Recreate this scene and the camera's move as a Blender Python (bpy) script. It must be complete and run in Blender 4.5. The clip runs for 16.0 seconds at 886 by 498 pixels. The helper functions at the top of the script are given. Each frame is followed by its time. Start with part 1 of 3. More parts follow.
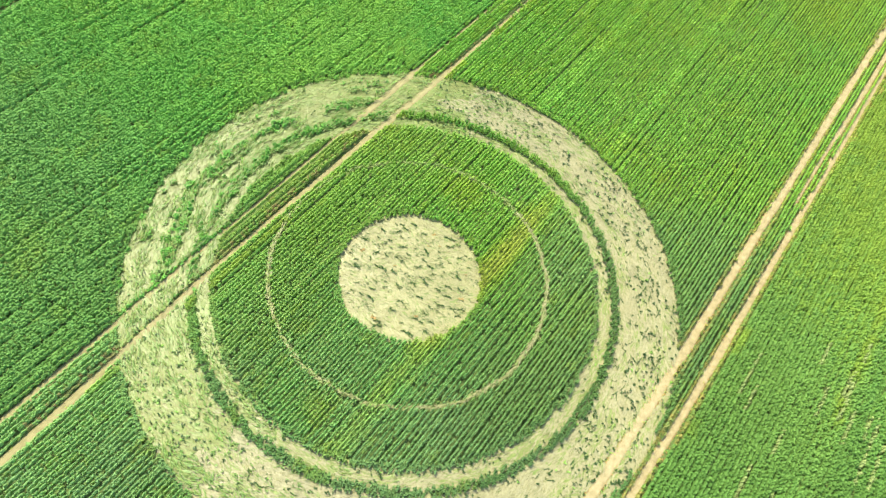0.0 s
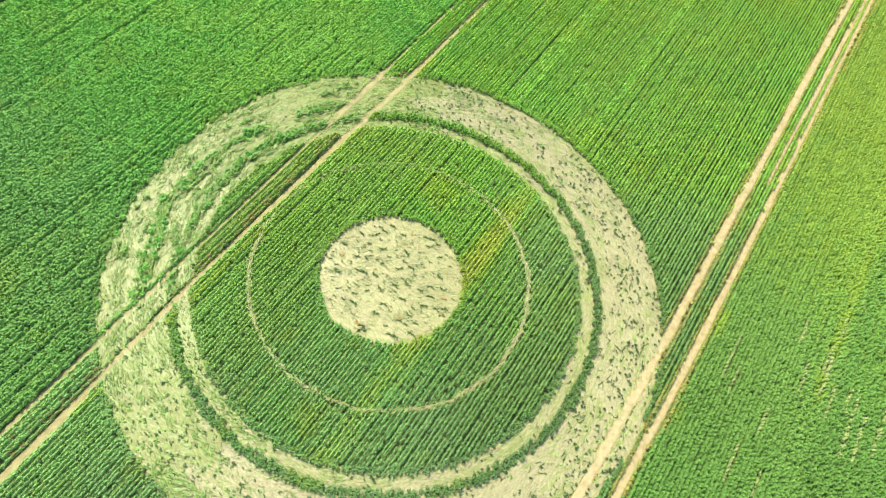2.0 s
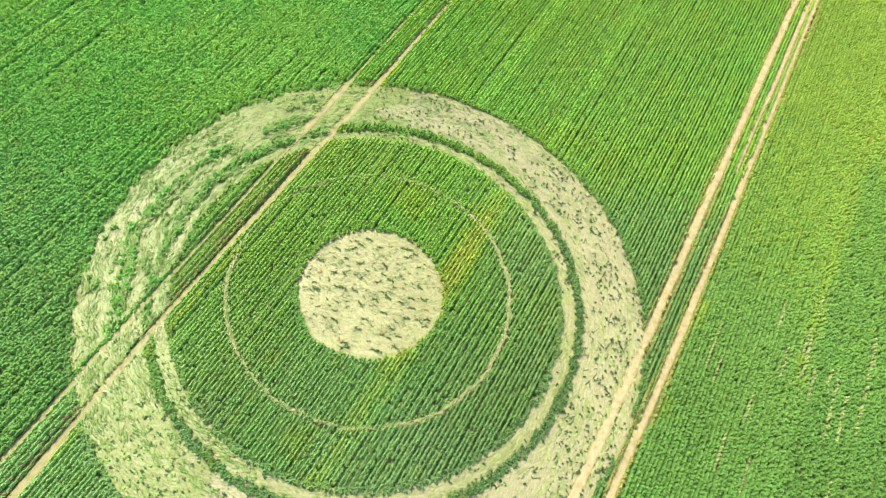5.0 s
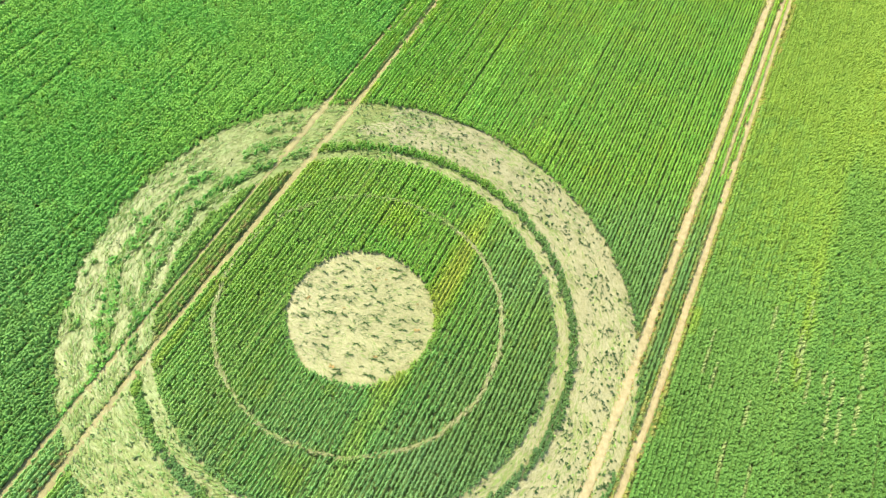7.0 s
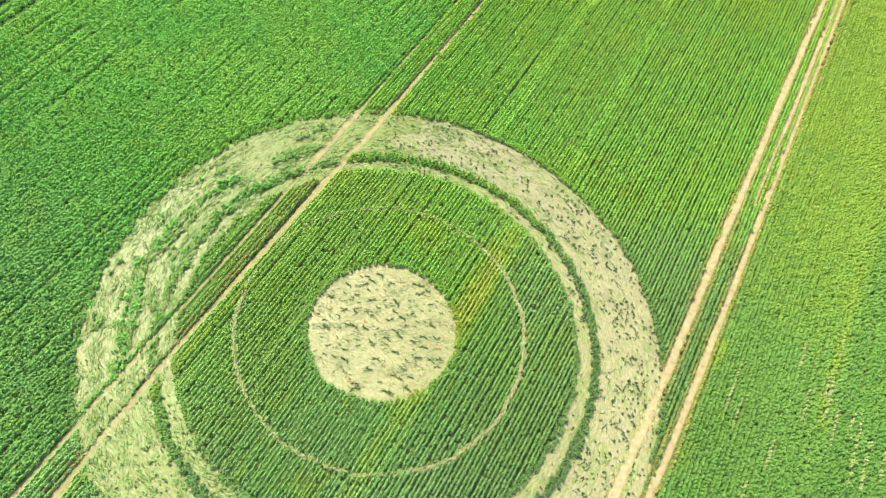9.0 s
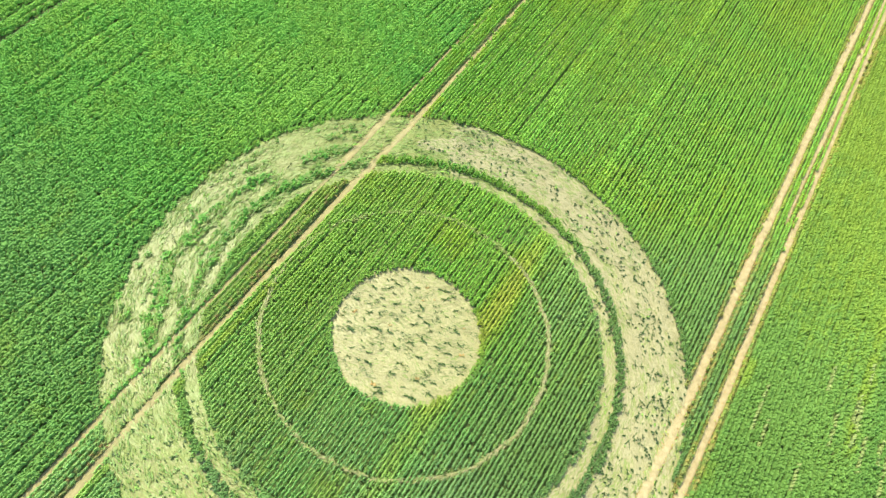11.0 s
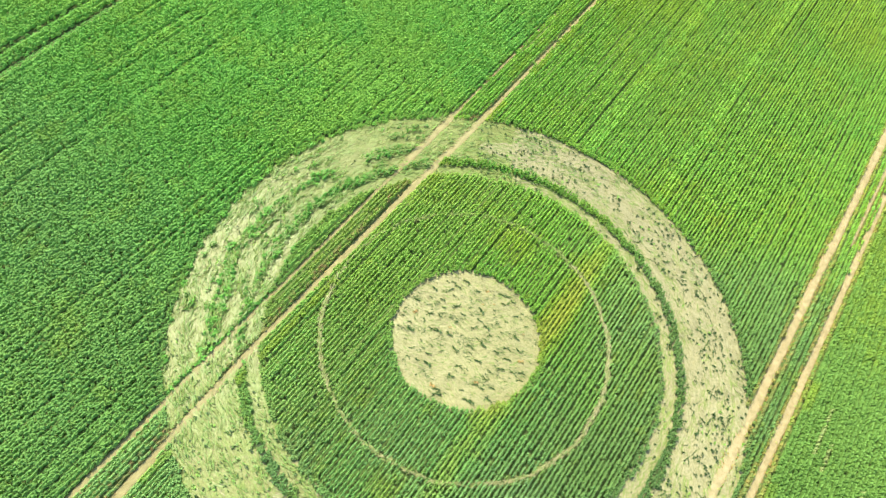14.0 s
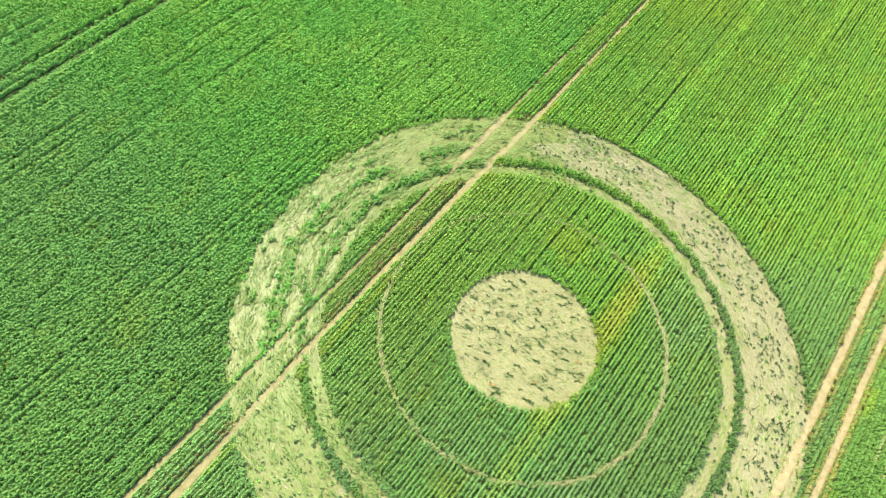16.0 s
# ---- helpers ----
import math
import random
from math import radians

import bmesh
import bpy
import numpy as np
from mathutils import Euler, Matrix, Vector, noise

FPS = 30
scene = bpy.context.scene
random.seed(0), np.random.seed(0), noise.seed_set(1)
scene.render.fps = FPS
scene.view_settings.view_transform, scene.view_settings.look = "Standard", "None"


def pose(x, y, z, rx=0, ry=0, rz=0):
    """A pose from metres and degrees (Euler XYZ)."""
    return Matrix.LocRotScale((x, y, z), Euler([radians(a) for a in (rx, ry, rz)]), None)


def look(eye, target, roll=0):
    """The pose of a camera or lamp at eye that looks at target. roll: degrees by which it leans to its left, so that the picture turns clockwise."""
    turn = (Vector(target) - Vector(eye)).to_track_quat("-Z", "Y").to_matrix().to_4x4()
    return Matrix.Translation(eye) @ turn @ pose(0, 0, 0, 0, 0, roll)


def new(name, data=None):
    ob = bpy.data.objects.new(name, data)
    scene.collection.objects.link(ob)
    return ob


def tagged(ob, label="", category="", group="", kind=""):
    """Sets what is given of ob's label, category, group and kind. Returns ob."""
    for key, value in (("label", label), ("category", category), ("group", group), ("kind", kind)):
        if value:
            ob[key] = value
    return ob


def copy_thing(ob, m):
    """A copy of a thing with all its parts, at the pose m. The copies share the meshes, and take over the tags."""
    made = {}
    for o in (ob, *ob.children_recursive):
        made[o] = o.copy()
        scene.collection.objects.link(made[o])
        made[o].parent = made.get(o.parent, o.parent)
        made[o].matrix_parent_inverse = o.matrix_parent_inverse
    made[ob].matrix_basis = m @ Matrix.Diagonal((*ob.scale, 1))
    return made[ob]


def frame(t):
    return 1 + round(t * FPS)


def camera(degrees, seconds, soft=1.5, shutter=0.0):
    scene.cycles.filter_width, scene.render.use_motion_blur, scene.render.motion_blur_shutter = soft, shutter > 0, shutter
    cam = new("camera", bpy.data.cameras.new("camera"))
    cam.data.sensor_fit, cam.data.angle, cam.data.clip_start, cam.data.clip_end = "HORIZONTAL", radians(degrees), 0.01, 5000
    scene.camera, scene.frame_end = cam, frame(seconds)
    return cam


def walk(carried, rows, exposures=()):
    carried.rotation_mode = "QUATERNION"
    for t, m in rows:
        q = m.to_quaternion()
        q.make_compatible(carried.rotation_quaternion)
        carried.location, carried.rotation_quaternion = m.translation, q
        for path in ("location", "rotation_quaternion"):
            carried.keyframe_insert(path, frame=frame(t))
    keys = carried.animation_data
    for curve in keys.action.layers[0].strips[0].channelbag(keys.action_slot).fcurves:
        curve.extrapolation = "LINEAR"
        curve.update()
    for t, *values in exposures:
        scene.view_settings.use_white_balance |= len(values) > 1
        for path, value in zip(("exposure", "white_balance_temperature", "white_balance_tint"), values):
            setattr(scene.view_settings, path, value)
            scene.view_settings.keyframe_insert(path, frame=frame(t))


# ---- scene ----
# ---------------------------------------------------------------- camera
cam = camera(66.39, 16.0, soft=1.45)


def aim(x, y, z, yaw, down, roll):
    """Eye, heading from north (y), degrees below the horizon, lean."""
    return Matrix.Translation((x, y, z)) @ pose(0, 0, 0, 0, 0, yaw) @ pose(0, 0, 0, 90 - down) @ pose(0, 0, 0, 0, 0, roll)


PATH = [
    (0.0, -0.000, -29.696, 54.603, -4.752, 58.745, 12.256),
    (0.5, -0.042, -29.573, 54.683, -6.165, 58.747, 12.086),
    (1.0, -0.079, -29.424, 54.738, -7.324, 58.778, 12.071),
    (1.5, -0.115, -29.286, 54.792, -7.878, 58.859, 12.108),
    (2.0, -0.150, -29.176, 54.867, -8.315, 58.937, 12.065),
    (2.5, -0.195, -29.069, 54.946, -8.832, 58.972, 12.143),
    (3.0, -0.242, -28.961, 55.014, -9.457, 58.971, 12.145),
    (3.5, -0.292, -28.812, 55.075, -9.985, 59.019, 12.044),
    (4.0, -0.358, -28.576, 55.129, -10.523, 59.084, 12.051),
    (6.5, -0.772, -26.574, 55.125, -15.086, 58.414, 11.406),
    (7.0, -0.842, -26.147, 55.161, -15.070, 58.376, 11.353),
    (7.5, -0.903, -25.690, 55.202, -14.868, 58.420, 11.300),
    (8.0, -1.029, -25.249, 55.241, -14.137, 58.471, 11.409),
    (8.5, -1.228, -24.865, 55.291, -13.076, 58.513, 11.671),
    (9.0, -1.465, -24.566, 55.277, -12.237, 58.534, 11.955),
    (11.5, -3.062, -23.847, 55.090, -9.283, 58.835, 12.330),
    (12.0, -3.518, -23.777, 55.032, -8.471, 58.902, 12.198),
    (12.5, -4.068, -23.789, 54.953, -7.820, 58.930, 12.079),
    (13.0, -4.703, -23.847, 54.825, -7.292, 58.900, 12.102),
    (13.5, -5.476, -23.964, 54.689, -6.841, 58.858, 12.147),
    (14.0, -6.363, -24.090, 54.504, -6.451, 58.790, 12.293),
    (14.5, -7.325, -24.249, 54.299, -5.987, 58.756, 12.345),
    (15.0, -8.388, -24.417, 54.119, -5.507, 58.745, 12.339),
    (15.5, -9.537, -24.570, 53.994, -5.072, 58.794, 12.299),
    (16.0, -10.706, -24.704, 53.885, -4.986, 58.797, 12.107),
]
walk(cam, [(r[0], aim(*r[1:])) for r in PATH], [(0.0, 2.27, 7300, 8), (16.0, 2.27, 7300, 8)])

# ---------------------------------------------------------------- sky and sun
SUN_FROM = (-0.55, 0.84)          # where the sun stands, over the plan
SUN_UP = 59.0
world = bpy.data.worlds.new("sky")
scene.world = world
world.use_nodes = True
wn = world.node_tree
sky = wn.nodes.new("ShaderNodeTexSky")
sky.sky_type, sky.sun_disc = "NISHITA", False
sky.sun_elevation = radians(SUN_UP)
sky.sun_rotation = math.atan2(SUN_FROM[0], SUN_FROM[1])
wn.nodes["Background"].inputs["Strength"].default_value = 0.15
wn.links.new(sky.outputs[0], wn.nodes["Background"].inputs["Color"])
sun = new("sun", bpy.data.lights.new("sun", "SUN"))
sun.data.energy, sun.data.angle, sun.data.color = 2.8, radians(0.55), (1.0, 0.96, 0.88)
s_h = math.hypot(*SUN_FROM)
s_dir = Vector((SUN_FROM[0] / s_h * math.cos(radians(SUN_UP)), SUN_FROM[1] / s_h * math.cos(radians(SUN_UP)), math.sin(radians(SUN_UP))))
sun.matrix_world = look(s_dir * 200, (0, 0, 0))


# ---------------------------------------------------------------- materials
def mat_new(name):
    m = bpy.data.materials.new(name)
    m.use_nodes = True
    nt = m.node_tree
    return m, nt, nt.nodes["Principled BSDF"]


def ramp(nt, fac, stops):
    n = nt.nodes.new("ShaderNodeValToRGB")
    while len(n.color_ramp.elements) < len(stops):
        n.color_ramp.elements.new(0.5)
    for e, (p, c) in zip(n.color_ramp.elements, stops):
        e.position, e.color = p, (*c, 1)
    nt.links.new(fac, n.inputs[0])
    return n.outputs[0]


def noise_at(nt, scale, detail=3.0, rough=0.55):
    g = nt.nodes.new("ShaderNodeNewGeometry")
    n = nt.nodes.new("ShaderNodeTexNoise")
    n.inputs["Scale"].default_value, n.inputs["Detail"].default_value, n.inputs["Roughness"].default_value = scale, detail, rough
    nt.links.new(g.outputs["Position"], n.inputs["Vector"])
    return n.outputs["Fac"]


def mixed(nt, kind, fac, a, b):
    n = nt.nodes.new("ShaderNodeMix")
    n.data_type, n.blend_type = "RGBA", kind
    if isinstance(fac, float):
        n.inputs["Factor"].default_value = fac
    else:
        nt.links.new(fac, n.inputs["Factor"])
    for sock, v in ((n.inputs[6], a), (n.inputs[7], b)):
        if isinstance(v, tuple):
            sock.default_value = (*v, 1)
        else:
            nt.links.new(v, sock)
    return n.outputs[2]


def leaf_material(name, dark, mid, light, patch, patch_scale=0.09, through_light=0.42, gloss=0.45):
    """Leaves: colour by leaf (each its own island), by plant and by wide patches of the field; light shines through them."""
    m, nt, b = mat_new(name)
    g = nt.nodes.new("ShaderNodeNewGeometry")
    col = ramp(nt, g.outputs["Random Per Island"], ((0.0, dark), (0.5, mid), (1.0, light)))
    big = ramp(nt, noise_at(nt, patch_scale, 4.0, 0.6), ((0.42, (0, 0, 0)), (0.66, (1, 1, 1))))
    col = mixed(nt, "MIX", big, col, mixed(nt, "MIX", 0.55, col, patch))
    fine = ramp(nt, noise_at(nt, 7.0, 2.0), ((0.3, (0.82, 0.82, 0.82)), (0.7, (1.12, 1.12, 1.12))))
    col = mixed(nt, "MULTIPLY", 1.0, col, fine)
    nt.links.new(col, b.inputs["Base Color"])
    b.inputs["Roughness"].default_value = gloss
    b.inputs["Specular IOR Level"].default_value = 0.15
    t = nt.nodes.new("ShaderNodeBsdfTranslucent")
    nt.links.new(col, t.inputs["Color"])
    mx = nt.nodes.new("ShaderNodeMixShader")
    mx.inputs[0].default_value = through_light
    nt.links.new(b.outputs[0], mx.inputs[1])
    nt.links.new(t.outputs[0], mx.inputs[2])
    nt.links.new(mx.outputs[0], nt.nodes["Material Output"].inputs["Surface"])
    return m


def crop_material():
    """Leaves of the standing crop: the plan of the field gives each plant its colour ("tint"), with shade put in at the
    rims; each leaf varies a little round it.
    """
    m, nt, b = mat_new("crop_leaf")
    at = nt.nodes.new("ShaderNodeAttribute")
    at.attribute_name = "tint"
    g = nt.nodes.new("ShaderNodeNewGeometry")
    leaf_luck = ramp(nt, g.outputs["Random Per Island"], ((0.0, (0.90, 0.92, 0.92)), (0.5, (1.0, 1.0, 1.0)), (1.0, (1.1, 1.08, 1.1))))
    col = mixed(nt, "MULTIPLY", 1.0, at.outputs["Color"], leaf_luck)
    fine = ramp(nt, noise_at(nt, 7.0, 2.0), ((0.3, (0.86, 0.86, 0.86)), (0.7, (1.1, 1.1, 1.1))))
    col = mixed(nt, "MULTIPLY", 1.0, col, fine)
    nt.links.new(col, b.inputs["Base Color"])
    b.inputs["Roughness"].default_value = 0.65
    b.inputs["Specular IOR Level"].default_value = 0.06
    t = nt.nodes.new("ShaderNodeBsdfTranslucent")
    nt.links.new(col, t.inputs["Color"])
    mx = nt.nodes.new("ShaderNodeMixShader")
    mx.inputs[0].default_value = 0.34
    nt.links.new(b.outputs[0], mx.inputs[1])
    nt.links.new(t.outputs[0], mx.inputs[2])
    nt.links.new(mx.outputs[0], nt.nodes["Material Output"].inputs["Surface"])
    return m


MAT_CROP = crop_material()
MAT_GREEN = leaf_material("crop_leaf_green", (0.145, 0.305, 0.050), (0.164, 0.335, 0.057), (0.184, 0.36, 0.065), (0.20, 0.35, 0.052))
MAT_LIME = leaf_material("crop_leaf_yellow_green", (0.120, 0.204, 0.033), (0.135, 0.224, 0.038), (0.150, 0.241, 0.042), (0.150, 0.233, 0.035))
MAT_GOLD = leaf_material("crop_leaf_yellowed", (0.189, 0.265, 0.028), (0.215, 0.291, 0.033), (0.245, 0.313, 0.041), (0.230, 0.294, 0.035))
MAT_DRY = leaf_material("dry_margin_grass", (0.16, 0.10, 0.032), (0.225, 0.148, 0.048), (0.28, 0.205, 0.07), (0.24, 0.165, 0.055), 0.3, 0.2)
MAT_DEEP = leaf_material("crop_leaf_dark_green", (0.016, 0.042, 0.012), (0.026, 0.062, 0.017), (0.042, 0.085, 0.022), (0.034, 0.068, 0.016), 0.3, 0.3)
MAT_STRAW = leaf_material("flattened_stalk_cream", (0.170, 0.170, 0.072), (0.195, 0.195, 0.085), (0.219, 0.216, 0.098), (0.205, 0.197, 0.082), 1.1, 0.2, 0.4)
MAT_STRAW_WHITE = leaf_material("flattened_stalk_whitish", (0.172, 0.168, 0.082), (0.197, 0.193, 0.097), (0.221, 0.214, 0.112), (0.207, 0.195, 0.093), 1.1, 0.2, 0.4)
MAT_PALE = leaf_material("flattened_stalk_pale_green", (0.101, 0.151, 0.033), (0.124, 0.170, 0.042), (0.148, 0.187, 0.053), (0.136, 0.172, 0.043), 1.1, 0.2, 0.4)
MAT_STRAW_GREEN = leaf_material("flattened_stalk_yellow_green", (0.113, 0.137, 0.037), (0.131, 0.155, 0.044), (0.148, 0.168, 0.053), (0.138, 0.153, 0.043), 1.1, 0.2, 0.4)
MAT_BENT = leaf_material("flattened_leaf_green", (0.085, 0.165, 0.036), (0.108, 0.198, 0.045), (0.135, 0.225, 0.056), (0.13, 0.205, 0.046), 0.6, 0.3, 0.4)
MAT_FLECK = leaf_material("flattened_stalk_olive", (0.06, 0.10, 0.025), (0.09, 0.135, 0.035), (0.14, 0.165, 0.05), (0.11, 0.14, 0.04), 1.1, 0.2, 0.4)


def soil_material(name, dark, mid, light, scale=1.6):
    m, nt, b = mat_new(name)
    col = ramp(nt, noise_at(nt, scale, 6.0, 0.65), ((0.3, dark), (0.5, mid), (0.72, light)))
    grit = ramp(nt, noise_at(nt, 40.0, 2.0), ((0.3, (0.8, 0.8, 0.8)), (0.7, (1.12, 1.12, 1.12))))
    nt.links.new(mixed(nt, "MULTIPLY", 1.0, col, grit), b.inputs["Base Color"])
    b.inputs["Roughness"].default_value = 0.95
    b.inputs["Specular IOR Level"].default_value = 0.15
    bump = nt.nodes.new("ShaderNodeBump")
    bump.inputs["Strength"].default_value, bump.inputs["Distance"].default_value = 0.6, 0.04
    nt.links.new(noise_at(nt, 14.0, 5.0, 0.7), bump.inputs["Height"])
    nt.links.new(bump.outputs[0], b.inputs["Normal"])
    return m


# green of shaded leaves and leaf-filtered light is put into the soil colour
MAT_SOIL = soil_material("field_soil", (0.041, 0.065, 0.018), (0.057, 0.087, 0.024), (0.079, 0.104, 0.033))
MAT_SAND = soil_material("dry_track_soil", (0.145, 0.119, 0.056), (0.192, 0.162, 0.081), (0.235, 0.202, 0.106))
MAT_MAT = soil_material("flattened_crop_litter", (0.135, 0.135, 0.059), (0.164, 0.162, 0.074), (0.187, 0.184, 0.086), 3.0)
MAT_MAT_GREEN = soil_material("flattened_green_litter", (0.082, 0.117, 0.031), (0.109, 0.146, 0.041), (0.133, 0.165, 0.052), 3.0)
MAT_LITTER = soil_material("trodden_track_soil", (0.119, 0.107, 0.045), (0.157, 0.142, 0.064), (0.192, 0.174, 0.082))

# ---------------------------------------------------------------- plan of the field
TURN = radians(31.8)                                   # the rows run this far east of north
ACROSS = np.array([math.cos(TURN), -math.sin(TURN)])   # across the rows
ALONG = np.array([math.sin(TURN), math.cos(TURN)])     # along the rows
ROW = 0.348                                             # row spacing
TALL = 0.85                                            # height of the crop
R_DISK, R_THIN, R_IN, R_IN2, R_OUT, R_EDGE = 6.5, 12.6, 17.55, 18.75, 19.52, 25.1
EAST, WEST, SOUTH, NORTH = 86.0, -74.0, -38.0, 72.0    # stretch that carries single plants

# wheel tracks: place across the rows at points along them, and half of the bare width
TRACKS = {
    "west_outer": ([-70, -28, -20, -8, 0, 9, 12, 20, 22, 100], [-15.5, -15.6, -15.7, -15.8, -15.75, -15.75, -15.75, -15.75, -15.75, -15.75],
                   [0.29, 0.29, 0.27, 0.2, 0.16, 0.16, 0.36, 0.36, 0.10, 0.08]),
    "west_inner": ([-70, -28, -12, 8, 11, 22, 24, 100], [-13.0, -13.0, -13.55, -13.35, -13.3, -13.1, -13.05, -13.1],
                   [0.32, 0.32, 0.29, 0.25, 0.36, 0.36, 0.2, 0.18]),
    "east_outer": ([-80, -6, 10, 30, 70, 110], [23.2, 23.4, 23.65, 23.7, 24.05, 24.2], [0.40, 0.40, 0.40, 0.39, 0.38, 0.38]),
    "east_inner": ([-80, -4, 12, 30, 110], [25.9, 25.95, 26.3, 26.4, 26.65], [0.36, 0.36, 0.36, 0.31, 0.30]),
    "east_branch": ([33, 36, 43, 48, 64, 110], [25.4, 25.3, 25.3, 25.55, 25.7, 25.9], [0.08, 0.2, 0.26, 0.26, 0.26, 0.26]),
    "far_near": ([-60, 60], [-53.1, -53.4], [0.42, 0.42]),
    "far_far": ([-60, 60], [-55.7, -55.7], [0.30, 0.30]),
}

# single seed rows that dried out in the eastern crop: place across, from, to
DRY_ROWS = ((29.1, 9.5, 14.5), (30.3, 8.5, 11.5), (32.55, 1.0, 4.5), (33.6, 6.5, 9.0), (35.45, 11.8, 15.5), (35.25, 0.5, 3.5), (36.8, 15.5, 18.5), (37.35, 12.8, 17.5),
            (37.4, 19.5, 22.5), (38.3, 11.0, 15.2), (39.8, 12.5, 15.5), (40.5, 8.5, 16.0), (41.3, 9.0, 14.0), (41.9, 1.5, 5.5), (42.72, 10.5, 21.5), (34.1, 17.0, 20.0))

rng = np.random.default_rng(11)


def field_noise(x, y, size, seed):
    """Smooth noise from 0 to 1, with features of about that many metres."""
    r = np.random.default_rng(seed)
    grid = r.random((64, 64))
    u, v = x / size + 31.7, y / size + 17.3
    i, j = np.floor(u).astype(int), np.floor(v).astype(int)
    a, b = u - i, v - j
    a, b = a * a * (3 - 2 * a), b * b * (3 - 2 * b)
    g = lambda p, q: grid[p % 64, q % 64]
    return (g(i, j) * (1 - a) + g(i + 1, j) * a) * (1 - b) + (g(i, j + 1) * (1 - a) + g(i + 1, j + 1) * a) * b


def blend(col, other, fac):
    return col + (np.array(other) - col) * np.clip(fac, 0, 1)[:, None]


def ease(v, lo, hi):
    t = np.clip((v - lo) / (hi - lo), 0, 1)
    return t * t * (3 - 2 * t)


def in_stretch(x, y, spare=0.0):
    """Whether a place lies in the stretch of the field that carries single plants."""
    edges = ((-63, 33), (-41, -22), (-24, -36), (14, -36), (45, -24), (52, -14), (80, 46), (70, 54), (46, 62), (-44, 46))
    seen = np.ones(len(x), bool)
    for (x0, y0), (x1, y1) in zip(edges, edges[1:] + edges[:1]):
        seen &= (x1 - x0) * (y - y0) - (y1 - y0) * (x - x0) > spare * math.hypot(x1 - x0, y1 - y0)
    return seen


def off_along(x, y):
    return x * ACROSS[0] + y * ACROSS[1], x * ALONG[0] + y * ALONG[1]


def in_track(x, y, spare=0.0):
    o, a = off_along(x, y)
    spare = spare + (field_noise(x, y, 0.7, 77) - 0.5) * 0.08
    hit = np.zeros(len(x), bool)
    for at, offs, half in TRACKS.values():
        hit |= (np.abs(o - np.interp(a, at, offs)) < np.interp(a, at, half) + spare) & (a > at[0]) & (a < at[-1])
    return hit


def swirl_noise(x, y, seed, wide=0.55, long=3.2):
    """Noise drawn out along the rings."""
    r, t = np.hypot(x, y), np.arctan2(x, y)
    return field_noise(r / wide, t * 22.0 / long, 1.0, seed)


def flatness(x, y):
    """How far the crop is laid flat, from 0 (standing) to 1 (flat)."""
    o, a = off_along(x, y)
    r = np.hypot(x, y) + (field_noise(x, y, 0.9, 5) - 0.5) * 0.14
    th = np.degrees(np.arctan2(x, y)) % 360
    west = (o < -15.75) & (th > 250)
    lane = (o >= -15.75) & (o < -13.3)
    r = r + west * (field_noise(x, y, 0.7, 6) - 0.5) * 0.5
    flat = np.zeros(len(x))
    flat[r < R_DISK] = 1.0
    flat[(r > R_IN) & (r < R_IN2)] = 1.0
    flat[(r > R_OUT) & (r < R_EDGE)] = 1.0
    # the western quarter: long, uneven swathes with standing streaks between them
    band = (r > R_IN) & (r < R_EDGE)
    streak = np.interp(th, [255, 262, 275, 287, 294, 310, 322, 335, 350], [21.9, 21.75, 21.5, 22.1, 21.7, 21.7, 21.3, 20.9, 20.6])
    half = np.interp(th, [255, 262, 290, 300, 303, 307, 311, 325, 340, 350], [0.4, 0.6, 0.56, 0.42, 0.25, 0.25, 0.42, 0.42, 0.32, 0.2])
    wob = (field_noise(x, y, 2.2, 8) - 0.5) * 0.8
    w = 0.86 + 0.0 * r
    gaps = field_noise(x, y, 2.6, 9)
    fray = swirl_noise(x, y, 10, 0.35, 2.4)
    w[(r > 18.72 + wob * 0.3) & (r < 19.5 + wob * 0.4) & (gaps + fray > 0.62)] = 0.15
    w[(np.abs(r + wob * 0.4 - streak) < half) & (gaps + fray > 0.6)] = 0.2
    w[(swirl_noise(x, y, 12, 0.28, 2.6) > 0.78) & (r < 24.6)] = 0.35
    w[r < 18.3] = 0.72
    flat[west] = np.where(band, w, 0.0)[west]
    l = np.where(r > R_OUT, 0.86, np.where(r < R_IN2, 0.86, 0.25))
    flat[lane] = np.where(band, l, 0.0)[lane]
    flat[lane & (th > 300) & (r > 17.3) & (r < 18.0)] = 0.9
    # a low standing fringe on the sunward side of the western tracks
    for key in ("west_outer", "west_inner"):
        d = np.interp(a, *TRACKS[key][:2]) - o
        flat[(d > 0.18) & (d < 0.5) & band & (th > 225) & (th < 285)] = 0.2
    sw = band & (o >= -13.3) & (th > 205) & (th < 262) & (r > R_OUT)
    flat[sw & (flat > 0.5)] = 0.86
    return flat


